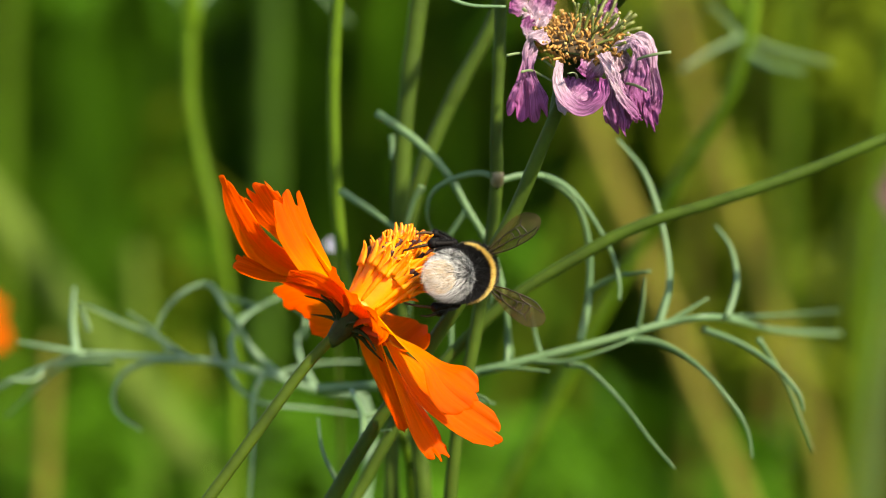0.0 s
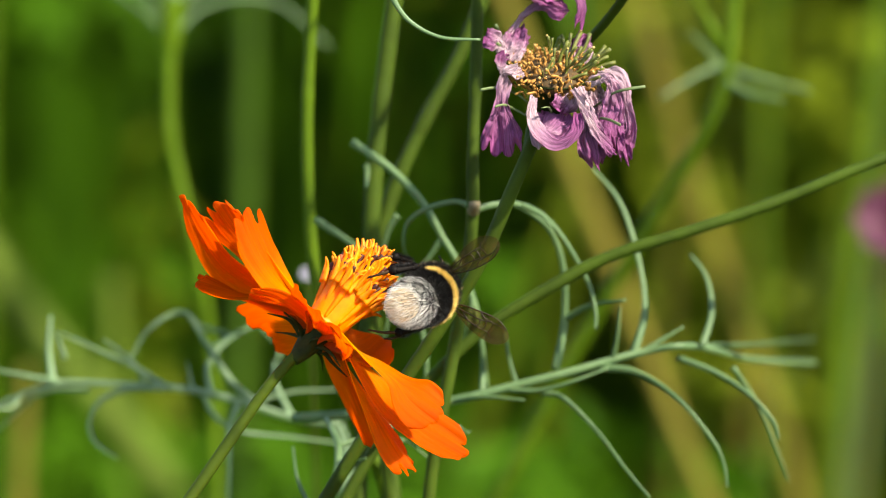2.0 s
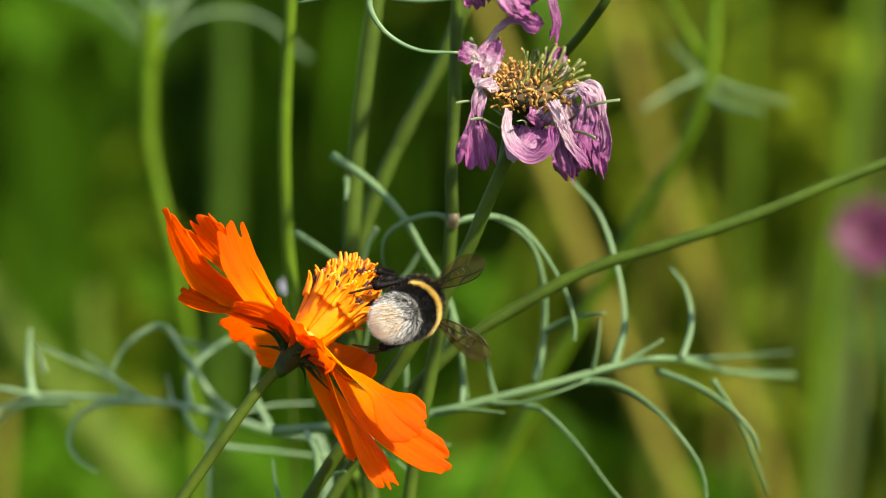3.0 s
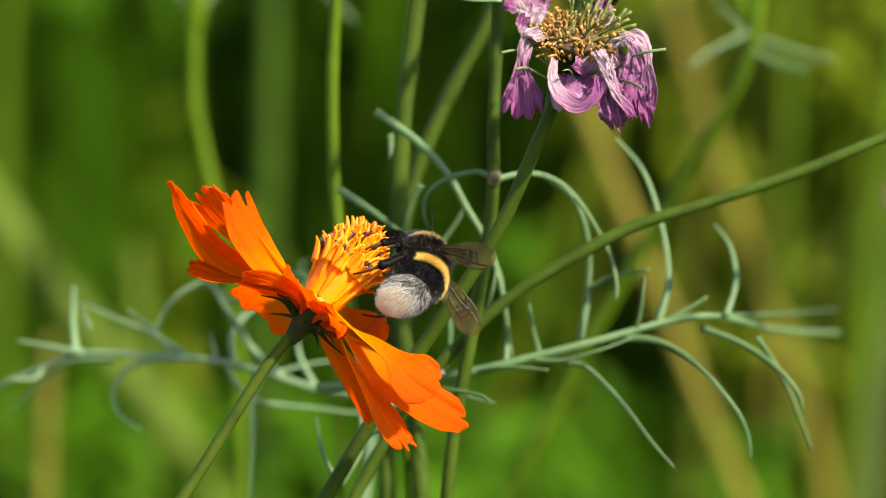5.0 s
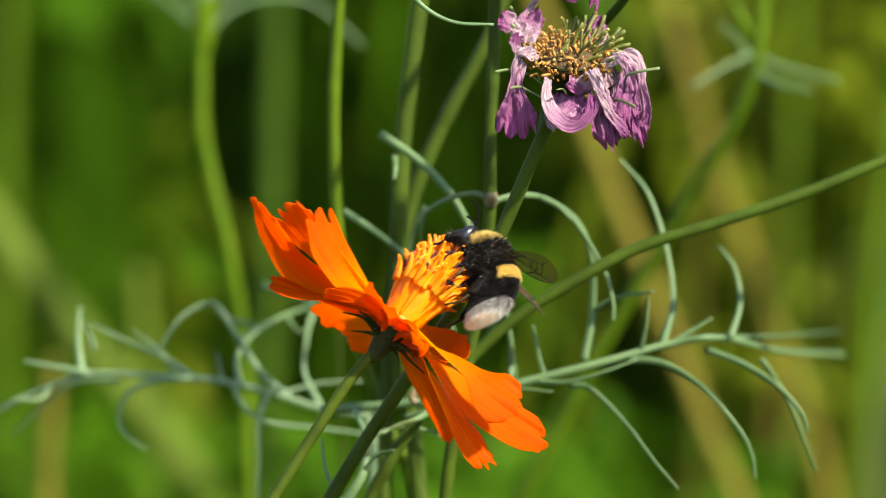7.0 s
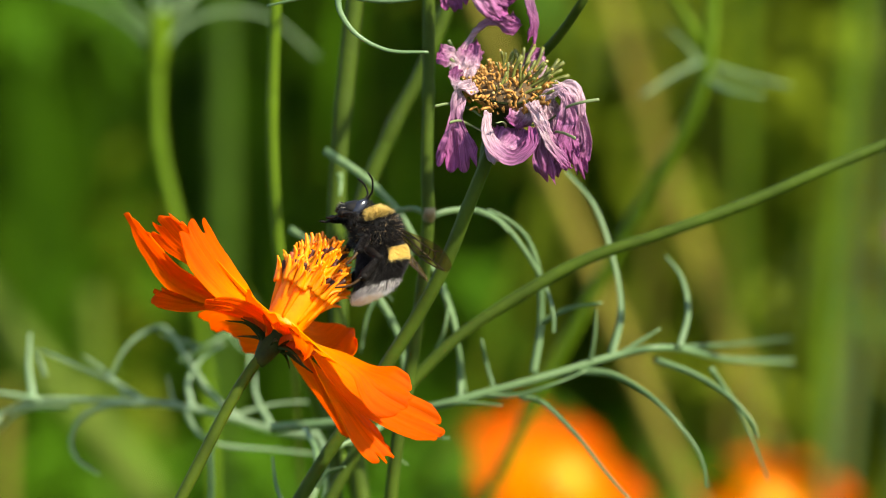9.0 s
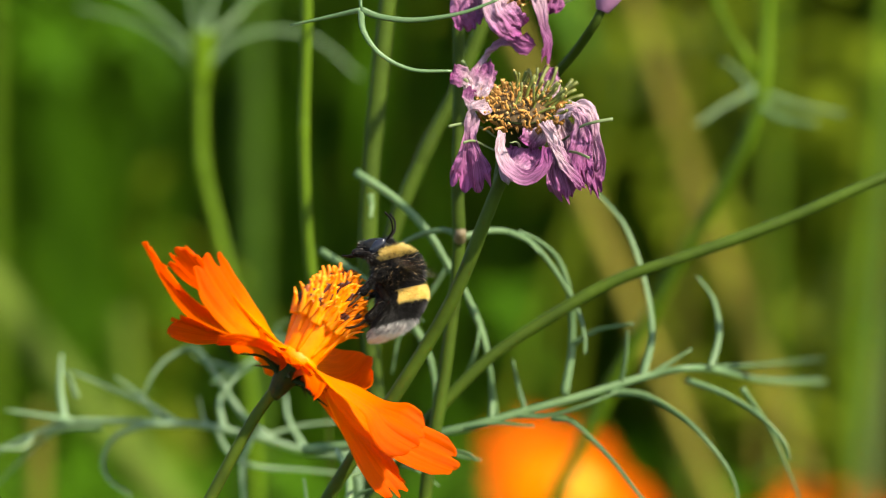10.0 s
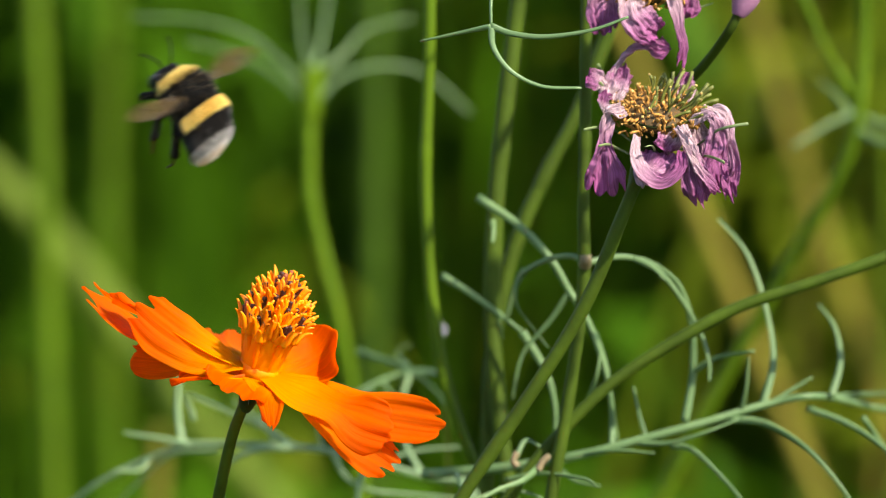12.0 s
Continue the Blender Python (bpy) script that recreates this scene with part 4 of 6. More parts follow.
    for k in range(8):
        az = k * 45 + rng.uniform(-8, 8)
        me = local_tube([(1.0, 0, 1.2), (2.8, 0, 1.9), (5.2, 0.2, 1.6 + rng.uniform(-.4, .5)), (8.2, 0.4, 1.4 + rng.uniform(-1.0, 0.4))], 0.62, 0.08, CALYX, "sepal", sides=7, step=4, flat=0.4)
        part("sepal", me, None, th, m=pose(0, 0, 0, 0, 0, az))
        me = local_tube([(2.2, 0, 2.8), (3.6, 0, 3.4), (5.6, 0, 3.7), (7.2, 0, 3.7)], 1.4, 0.3, BRACT, "bract", sides=8, step=4, flat=0.18)
        part("bract", me, None, th, m=pose(0, 0, 0, 0, 0, az + 22))
    corolla, anther, fork, lobes, finger, closed = FLORET
    bm = bmesh.new()
    bmesh.ops.create_uvsphere(bm, u_segments=16, v_segments=10, radius=3.4 * MM)
    bmesh.ops.transform(bm, matrix=Matrix.Translation((0, 0, 5 * MM)) @ Matrix.Diagonal((1, 1, 0.7, 1)), verts=bm.verts[:])
    part("receptacle", bm, COROLLA, th)
    bm = bmesh.new()
    tube(bm, [Vector(p) * MM for p in ((0, 0, 4.6), (0, 0, 7), (0, 0, 9.5), (0, 0, 12.0))], 2.9 * MM, 4.3 * MM, sides=18, step=3)
    part("column", bm, COROLLA, th)
    count = 72
    for i in range(count):
        r = math.sqrt((i + 0.5) / count)
        a = i * 2.39996 + rng.uniform(-0.15, 0.15)
        tilt = radians(21 * r + rng.uniform(-6, 6))
        rise = 18.6 - 6.4 * r * r + rng.uniform(-0.9, 0.9)
        rad = 4.75 * r
        out = Vector((math.cos(a), math.sin(a), 0))
        axis = (Vector((0, 0, 1)) * math.cos(tilt) + out * math.sin(tilt)).normalized()
        m = Matrix.Translation((out * rad + Vector((0, 0, rise))) * MM) @ axis.to_track_quat("Z", "X").to_matrix().to_4x4() @ pose(0, 0, 0, 0, 0, rng.uniform(0, 360))
        f = part("floret", corolla, None, th, m=m)
        pick = rng.random()
        if r < 0.2 or pick > 0.96:
            part("closed_tip", closed, None, f, "rust-brown closed floret tip")
            continue
        part("anther", anther, None, f)
        if pick < 0.35:
            part("stigma", finger if pick < 0.25 else fork, None, f)
        part("lobe_ring", lobes, None, f)


cosmos = thing("cosmos_flower", bloom_pose(0, 0, 48, -3), "bright orange cosmos flower with ragged petals and tall yellow disc", "flower")
orange_flower(cosmos)
bm = bmesh.new()
tube(bm, [Vector(p) * MM for p in ((0, 0, 0.5), (0.4, 0, -3), (0.3, -1, -10), (-1.7, -5, -30), (-4.2, -10, -58), (-6.8, -16, -88))], 0.86 * MM, 1.0 * MM, sides=12, swell=0.1)
part("stalk", bm, STEM_DARK, cosmos, "dark green flower stalk")
NODE_AT = (-71.6, 0.0, -80.8)
plant("flower_stem", "green main stem below the orange flower", [([NODE_AT, (NODE_AT[0] - 6, 2, NODE_AT[2] - 40), (NODE_AT[0] - 10, 4, NODE_AT[2] - 110)], 1.1, 1.5)], "cosmos stems", STEM)


# ---- other blooms, far out of focus ----
def far_bloom(name, where, label, foot, size=1.0):
    th = thing(name, where, label, "flower", "orange blooms behind")
    for i in range(8):
        me = petal_mesh("petal", 29 * size, 19 * size, 8, -6, ORANGE, 900 + i, nu=10, nv=9, ruffle=1.0)
        part("petal", me, None, th, m=pose(0, 0, 0.004, 0, 0, i * 45))
    bm = bmesh.new()
    bmesh.ops.create_uvsphere(bm, u_segments=14, v_segments=8, radius=8.5 * size * MM)
    bmesh.ops.transform(bm, matrix=Matrix.Translation((0, 0, 7 * MM)), verts=bm.verts[:])
    part("disc", bm, STIGMA, th, "yellow disc")
    for i in range(30):
        r = math.sqrt((i + 0.5) / 30)
        a = i * 2.39996
        part("floret", FLORET[0], None, th, m=Matrix.Translation(Vector((5.5 * size * r * math.cos(a), 5.5 * size * r * math.sin(a), 6 + 7 * size - 2 * r)) * MM))
    bm = bmesh.new()
    inv = th.matrix_basis.inverted()
    top = th.matrix_basis.translation
    pts = [top, top + Vector((0, 0.004, -0.02)), *to_ground(top + Vector((0, 0.01, -0.05)), Vector((top.x + foot, top.y + 0.04, -0.25)))]
    tube(bm, [inv @ p for p in pts], 0.0011, 0.0014, sides=8)
    part("stalk", bm, STEM, th)
    return th


def bloom_at(p, lift, towards):
    m = bloom_pose(0, 0, lift, towards)
    return Matrix.Translation(bed(p) - m.translation) @ m


bloom_a = far_bloom("orange_bloom", bloom_at((-113.5, 330.0, -18.2), 70, 40), "orange cosmos bloom, out of focus", 0.0, 0.58)
bloom_b = far_bloom("orange_bloom", bloom_at((28.3, 700.0, -67.3), 55, 35), "orange and yellow cosmos bloom nodding in the wind, out of focus", 0.0)
bloom_c = far_bloom("orange_bloom", bloom_at((94.9, 700.0, -75.3), 100, 40), "deep orange cosmos bloom, out of focus", 0.0, 0.82)

bm = bmesh.new()
mag = thing("magenta_bloom", bed((103.5, 330.0, 11.0)), "magenta cosmos bloom, far out of focus", "flower")
for i in range(8):
    me = petal_mesh("petal", 9, 6, 25, 0, MAGENTA, 700 + i, nu=6, nv=5, start=0.5, ruffle=0.3)
    part("petal", me, None, mag, m=pose(0, 0, 0, 60, 0, 0) @ pose(0, 0, 0, 0, 0, i * 45))
p = mag.matrix_basis.translation
tube(bm, [Vector((0, 0.002, -0.001)), Vector((0.004, 0.003, -0.02)), *to_ground(Vector((0.008, 0.006, -0.05)), Vector((0.02, 0.02, -p.z - 0.01)))], 0.001, 0.0013, sides=8)
part("stalk", bm, STEM, mag)


# ---- the withered pink flower ----
def withered(th, seed, sepals):
    rng = random.Random(seed)
    bm = bmesh.new()
    tube(bm, [Vector(p) * MM for p in ((0, 0, -8.0), (0, 0, -6.0), (0, 0, -3.0), (0, 0, 0.0), (0, 0, 1.6))], 1.2 * MM, 5.6 * MM, sides=18, step=4)
    part("receptacle", bm, CALYX, th, "dark green receptacle")
    bm = bmesh.new()
    bmesh.ops.create_uvsphere(bm, u_segments=18, v_segments=10, radius=5.4 * MM)
    bmesh.ops.transform(bm, matrix=Matrix.Translation((0, 0, 1.0 * MM)) @ Matrix.Diagonal((1, 1, 0.4, 1)), verts=bm.verts[:])
    part("disc", bm, HEART, th)
    stamen = local_tube([(0, 0, -0.8), (0.1, 0.1, 0.5), (0.4, 0, 1.2), (0.2, 0.3, 1.7)], 0.2, 0.16, OCHRE, "stamen", sides=6, step=2)
    stub = local_tube([(0, 0, -0.8), (-0.2, 0.2, 0.4), (0.3, 0.2, 0.9), (0.9, -0.1, 1.1)], 0.15, 0.2, OCHRE, "stamen", sides=6, step=2)
    flake = local_tube([(0, 0, -0.6), (0.15, 0.1, 0.3), (-0.2, 0.25, 1.0), (0.35, 0.1, 1.5)], 0.42, 0.1, OCHRE, "stamen", sides=7, step=2, flat=0.35)
    stalk = local_tube([(0, 0, -1), (0.1, 0, 1.2), (0.2, 0.1, 2.5), (0.5, -0.1, 3.8)], 0.2, 0.24, SEED, "seed_stalk", sides=6, step=2)
    bead = bmesh.new()
    bmesh.ops.create_icosphere(bead, subdivisions=1, radius=0.22 * MM)
    bead = finish(bead, "pollen_bead", POLLEN)
    for i in range(290):
        r = math.sqrt((i + 0.5) / 290)
        a = i * 2.39996 + rng.uniform(-0.2, 0.2)
        out = Vector((math.cos(a), math.sin(a), 0))
        x, y = 6.9 * r * out.x, 6.0 * r * out.y
        inner = -2.5 < x < 5.4 and -3.4 < y < 4.6 and rng.random() < 0.27
        lean = Vector((0.35, 0.1, 0)) if inner else Vector((0, 0, 0))
        axis = (Vector((0, 0, 1)) + out * (0.75 * r) + lean + Vector((rng.gauss(0, .42), rng.gauss(0, .42), 0))).normalized()
        m = Matrix.Translation(Vector((x, y, 2.6 - 2.4 * r * r + rng.uniform(-0.9, 0.7))) * MM) @ axis.to_track_quat("Z", "X").to_matrix().to_4x4() @ pose(0, 0, 0, 0, 0, rng.uniform(0, 360)) @ Matrix.Scale(rng.uniform(0.55, 1.45), 4)
        rod = part("seed_stalk" if inner else "stamen", stalk if inner else rng.choice((stamen, flake, flake, stub)), None, th, m=m)
        if rng.random() < (0.25 if inner else 0.12):
            part("pollen_bead", bead, None, rod, m=Matrix.Translation(Vector((0.3, 0.1, 4.0) if inner else (0.5, 0.1, 1.6)) * MM))
    for k in range(sepals):
        az = k * 45 + rng.uniform(-12, 12)
        z = rng.uniform(-2, 1)
        me = local_tube([(2.6, 0, -2.6), (6.2, 0, -2.2), (9.0, 0.3, -1.2 + z), (13.6 + rng.uniform(-2, 1.5), 0.6, 0.2 + z)], 0.7, 0.12, SEPAL, "sepal", sides=7, step=4, flat=0.35)
        part("sepal", me, None, th, m=pose(0, 0, 0, 0, 0, az))


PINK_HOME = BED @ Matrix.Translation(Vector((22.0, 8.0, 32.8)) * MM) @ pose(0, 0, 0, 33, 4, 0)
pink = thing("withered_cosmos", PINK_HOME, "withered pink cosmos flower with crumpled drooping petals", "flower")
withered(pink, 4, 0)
UPRIGHT = pose(0, 0, 0, 33, 4, 0).inverted()


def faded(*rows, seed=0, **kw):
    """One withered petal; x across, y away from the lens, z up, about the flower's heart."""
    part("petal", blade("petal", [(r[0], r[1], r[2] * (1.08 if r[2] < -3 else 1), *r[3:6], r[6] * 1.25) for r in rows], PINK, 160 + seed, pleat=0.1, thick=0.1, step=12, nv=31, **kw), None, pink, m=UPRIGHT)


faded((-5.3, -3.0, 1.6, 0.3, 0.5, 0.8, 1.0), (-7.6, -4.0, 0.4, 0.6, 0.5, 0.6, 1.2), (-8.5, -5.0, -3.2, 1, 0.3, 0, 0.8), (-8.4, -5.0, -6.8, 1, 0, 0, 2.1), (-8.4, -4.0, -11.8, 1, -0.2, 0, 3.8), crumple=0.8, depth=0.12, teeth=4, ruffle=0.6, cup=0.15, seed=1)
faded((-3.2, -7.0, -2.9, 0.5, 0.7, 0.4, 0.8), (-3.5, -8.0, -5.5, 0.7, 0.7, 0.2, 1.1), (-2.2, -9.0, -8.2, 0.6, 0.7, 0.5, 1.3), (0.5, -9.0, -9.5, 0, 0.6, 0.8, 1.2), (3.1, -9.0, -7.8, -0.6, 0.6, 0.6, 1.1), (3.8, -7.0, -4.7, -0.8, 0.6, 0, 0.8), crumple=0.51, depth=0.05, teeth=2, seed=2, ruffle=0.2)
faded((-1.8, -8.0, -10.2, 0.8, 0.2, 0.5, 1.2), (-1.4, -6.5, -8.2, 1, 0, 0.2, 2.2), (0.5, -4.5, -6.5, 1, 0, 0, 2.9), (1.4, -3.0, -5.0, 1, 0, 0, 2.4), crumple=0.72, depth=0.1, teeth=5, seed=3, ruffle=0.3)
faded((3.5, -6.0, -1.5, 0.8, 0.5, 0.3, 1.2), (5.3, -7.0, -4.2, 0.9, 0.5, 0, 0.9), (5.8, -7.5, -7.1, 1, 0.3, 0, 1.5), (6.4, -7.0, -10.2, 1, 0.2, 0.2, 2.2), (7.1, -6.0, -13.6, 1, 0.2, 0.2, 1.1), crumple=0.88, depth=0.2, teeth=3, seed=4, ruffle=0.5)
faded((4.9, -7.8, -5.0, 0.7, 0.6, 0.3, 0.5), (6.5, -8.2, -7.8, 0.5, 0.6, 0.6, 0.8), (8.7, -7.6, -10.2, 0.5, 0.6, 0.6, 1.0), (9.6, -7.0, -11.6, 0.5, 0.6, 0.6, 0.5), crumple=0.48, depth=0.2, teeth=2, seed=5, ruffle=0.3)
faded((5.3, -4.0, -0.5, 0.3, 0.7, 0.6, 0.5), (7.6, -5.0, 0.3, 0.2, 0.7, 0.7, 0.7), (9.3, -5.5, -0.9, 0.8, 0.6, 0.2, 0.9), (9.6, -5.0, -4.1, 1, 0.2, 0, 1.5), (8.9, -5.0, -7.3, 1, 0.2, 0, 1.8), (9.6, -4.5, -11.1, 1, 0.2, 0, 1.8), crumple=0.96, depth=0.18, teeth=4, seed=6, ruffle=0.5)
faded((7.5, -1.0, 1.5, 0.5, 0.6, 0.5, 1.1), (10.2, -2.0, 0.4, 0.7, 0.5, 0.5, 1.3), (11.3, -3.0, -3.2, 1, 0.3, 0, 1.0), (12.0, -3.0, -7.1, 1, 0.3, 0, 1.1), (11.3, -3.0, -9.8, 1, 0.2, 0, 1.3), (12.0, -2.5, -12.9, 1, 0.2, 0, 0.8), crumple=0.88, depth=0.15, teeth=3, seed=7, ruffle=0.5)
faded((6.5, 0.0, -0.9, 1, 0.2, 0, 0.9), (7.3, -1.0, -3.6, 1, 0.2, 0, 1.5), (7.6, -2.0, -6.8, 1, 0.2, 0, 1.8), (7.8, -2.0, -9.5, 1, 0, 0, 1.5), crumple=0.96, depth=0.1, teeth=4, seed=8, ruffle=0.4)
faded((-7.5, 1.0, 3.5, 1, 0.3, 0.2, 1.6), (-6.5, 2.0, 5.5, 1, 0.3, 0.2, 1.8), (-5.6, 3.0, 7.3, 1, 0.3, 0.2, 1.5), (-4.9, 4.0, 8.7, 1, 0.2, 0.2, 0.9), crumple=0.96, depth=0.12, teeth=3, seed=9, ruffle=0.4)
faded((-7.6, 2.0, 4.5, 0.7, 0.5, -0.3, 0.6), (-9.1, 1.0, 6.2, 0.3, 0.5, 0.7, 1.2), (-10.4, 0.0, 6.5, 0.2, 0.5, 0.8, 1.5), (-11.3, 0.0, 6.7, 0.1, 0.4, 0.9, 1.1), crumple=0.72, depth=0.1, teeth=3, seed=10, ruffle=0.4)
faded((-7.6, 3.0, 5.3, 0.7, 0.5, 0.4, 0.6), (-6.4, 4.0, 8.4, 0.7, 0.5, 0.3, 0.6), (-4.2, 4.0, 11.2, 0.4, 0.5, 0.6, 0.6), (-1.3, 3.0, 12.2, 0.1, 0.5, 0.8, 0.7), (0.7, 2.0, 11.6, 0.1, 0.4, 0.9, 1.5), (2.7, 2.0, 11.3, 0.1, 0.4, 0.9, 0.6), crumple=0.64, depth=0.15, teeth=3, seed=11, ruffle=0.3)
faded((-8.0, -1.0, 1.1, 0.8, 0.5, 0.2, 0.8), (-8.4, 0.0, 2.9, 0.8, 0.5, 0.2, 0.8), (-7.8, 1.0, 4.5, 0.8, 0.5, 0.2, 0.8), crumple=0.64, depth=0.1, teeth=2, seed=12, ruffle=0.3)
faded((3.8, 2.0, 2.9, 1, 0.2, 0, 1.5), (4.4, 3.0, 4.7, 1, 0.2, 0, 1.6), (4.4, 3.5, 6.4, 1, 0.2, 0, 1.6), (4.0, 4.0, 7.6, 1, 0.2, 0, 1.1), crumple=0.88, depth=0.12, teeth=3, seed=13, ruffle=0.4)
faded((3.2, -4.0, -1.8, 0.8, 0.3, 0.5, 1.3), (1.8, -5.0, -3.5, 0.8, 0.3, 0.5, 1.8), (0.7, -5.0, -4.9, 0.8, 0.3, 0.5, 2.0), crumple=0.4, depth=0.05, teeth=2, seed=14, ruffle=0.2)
for pts in ([(-4.1, -3.0, -3.6), (-6.4, -5.0, -2.0), (-9.5, -6.0, -1.4), (-11.8, -6.0, -1.8)],
            [(-4.1, -4.0, -5.9), (-6.4, -7.0, -4.7), (-8.0, -8.0, -4.2), (-9.5, -8.0, -4.5)],
            [(-7.1, 0.0, 4.5), (-8.0, 1.0, 6.8), (-9.3, 1.0, 9.1)],
            [(-6.4, -1.0, 3.2), (-7.6, -2.0, 4.7), (-9.1, -2.0, 6.0)],
            [(3.2, -2.0, -5.0), (6.4, -6.0, -4.4), (9.3, -8.0, -2.4), (11.8, -8.0, -1.7), (14.5, -8.0, -1.3)],
            [(3.6, -4.0, -6.5), (6.2, -8.5, -6.2), (8.4, -9.5, -6.5), (10.5, -9.5, -7.5)],
            [(-0.5, -5.0, -6.0), (-0.5, -10.0, -5.1), (-1.1, -10.5, -4.6), (-2.0, -10.5, -4.8)],
            [(0.0, 3.0, 3.6), (0.5, 3.0, 5.5), (1.1, 2.0, 7.1)]):
    part("sepal", local_tube([(x, y + (3, 5, 2, 0, 0)[k], z) for k, (x, y, z) in enumerate(pts)], 0.16, 0.27, SEPAL, "sepal", sides=8, step=5, flat=0.4), None, pink, m=UPRIGHT)
bm = bmesh.new()
inv = PINK_HOME.inverted()
tube(bm, [inv @ bed(p) for p in ((20.4, 8.0, 27.4), (18.6, 9.0, 22.7), (15.6, 10.0, 15.6), (11.1, 12.0, 5.1), (6.1, 14.0, -3.6), (-1.3, 16.0, -14.6), (-10.5, 18.0, -28.0), (-17.9, 20.0, -40.5), (-24.4, 22.0, -52.7), (-29.1, 24.0, -65.8))] + [inv @ q for q in to_ground(bed((-29.1, 24.0, -65.8)), Vector((-0.03, 0.12, -0.02)))], 1.0 * MM, 1.5 * MM, sides=12, swell=0.12)
part("stem", bm, STEM, pink, "green stem")

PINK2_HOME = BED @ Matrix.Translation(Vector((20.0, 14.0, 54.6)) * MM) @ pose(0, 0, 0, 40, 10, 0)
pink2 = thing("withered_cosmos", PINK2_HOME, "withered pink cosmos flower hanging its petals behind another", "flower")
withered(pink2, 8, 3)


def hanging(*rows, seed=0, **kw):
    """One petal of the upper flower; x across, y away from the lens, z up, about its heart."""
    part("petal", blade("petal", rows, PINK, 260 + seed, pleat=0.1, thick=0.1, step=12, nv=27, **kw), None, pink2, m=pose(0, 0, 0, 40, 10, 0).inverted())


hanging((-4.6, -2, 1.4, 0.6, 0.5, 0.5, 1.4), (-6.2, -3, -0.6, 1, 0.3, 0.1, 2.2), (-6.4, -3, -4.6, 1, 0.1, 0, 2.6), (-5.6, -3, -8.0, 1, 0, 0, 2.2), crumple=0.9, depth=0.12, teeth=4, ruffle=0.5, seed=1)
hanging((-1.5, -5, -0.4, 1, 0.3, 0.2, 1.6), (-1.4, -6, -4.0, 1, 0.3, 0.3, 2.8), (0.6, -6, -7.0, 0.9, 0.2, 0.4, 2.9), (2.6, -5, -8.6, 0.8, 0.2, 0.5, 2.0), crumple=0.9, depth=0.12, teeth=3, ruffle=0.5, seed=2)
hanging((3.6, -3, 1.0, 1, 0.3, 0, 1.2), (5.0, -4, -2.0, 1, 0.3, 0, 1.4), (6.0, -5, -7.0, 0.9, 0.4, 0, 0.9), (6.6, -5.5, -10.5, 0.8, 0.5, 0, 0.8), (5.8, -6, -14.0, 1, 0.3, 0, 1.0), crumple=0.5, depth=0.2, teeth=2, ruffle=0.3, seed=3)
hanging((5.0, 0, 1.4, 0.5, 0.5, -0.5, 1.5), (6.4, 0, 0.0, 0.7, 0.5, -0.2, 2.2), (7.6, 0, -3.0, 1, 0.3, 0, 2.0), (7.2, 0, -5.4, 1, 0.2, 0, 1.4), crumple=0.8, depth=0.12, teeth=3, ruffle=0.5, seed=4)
bm = bmesh.new()
inv = PINK2_HOME.inverted()
tube(bm, [inv @ bed(p) for p in ((20.0, 15.0, 51.5), (19.0, 24.0, 52.5), (16.6, 46.0, 56.0), (14.6, 62.0, 54.6), (12.6, 62.0, 50.0))], 0.9 * MM, 0.9 * MM, sides=10)
part("stem", bm, STEM, pink2)

inv = PINK_HOME.inverted()
bm = bmesh.new()
tube(bm, [inv @ bed(p) for p in ((35.6, 14.0, 49.5), (36.2, 14.0, 50.8), (36.9, 14.0, 52.5), (37.4, 14.0, 54.5), (37.8, 14.0, 55.9))], 1.0 * MM, 3.4 * MM, sides=12, swell=0.2)
bud = part("bud", bm, MAUVE, pink, "closed pink bud")
bm = bmesh.new()
tube(bm, [inv @ bed(p) for p in ((35.7, 14.0, 50.0), (34.1, 15.0, 47.1), (30.3, 20.0, 42.1), (24.7, 24.0, 36.3), (19.9, 18.0, 29.6), (17.7, 9.0, 20.6))], 0.75 * MM, 0.9 * MM, sides=10)
part("stalk", bm, STEM, bud, "green stalk")


# ---- the bumblebee: x forward, y to its left, z to its back, in millimetres ----
def lerp_table(tab):
    def value(u):
        for (a, p), (b, q) in zip(tab, tab[1:]):
            if u <= b:
                t = (u - a) / (b - a)
                t = t * t * (3 - 2 * t) * 0.4 + t * 0.6
                return p + (q - p) * t
        return tab[-1][1]
    return value


AB_R = lerp_table([(0, 3.7), (0.1, 4.2), (0.25, 4.5), (0.5, 4.65), (0.68, 4.4), (0.84, 3.8), (0.94, 2.7), (0.985, 1.3), (1, 0.15)])
TH_R = lerp_table([(0, 3.5), (0.15, 4.0), (0.4, 4.4), (0.65, 4.2), (0.85, 3.3), (1, 2.0)])


def abdomen_at(u):
    return Vector((0.4 - 8.4 * u, 0, 0.2 + 0.6 * math.sin(u * 2.2) - 5.3 * u * u)), AB_R(u), 0.92


def thorax_at(u):
    return Vector((-0.8 + 7.4 * u, 0, 0.2 + 0.7 * math.sin(u * 2.6) - 0.5 * u), ), TH_R(u), 0.95


def head_at(u):
    r = 2.75 * math.sqrt(max(0.002, 1 - (2 * u - 1) ** 2))
    return Vector((5.8 + 3.6 * u, 0, -0.8 - 1.9 * u)), r, 1.1


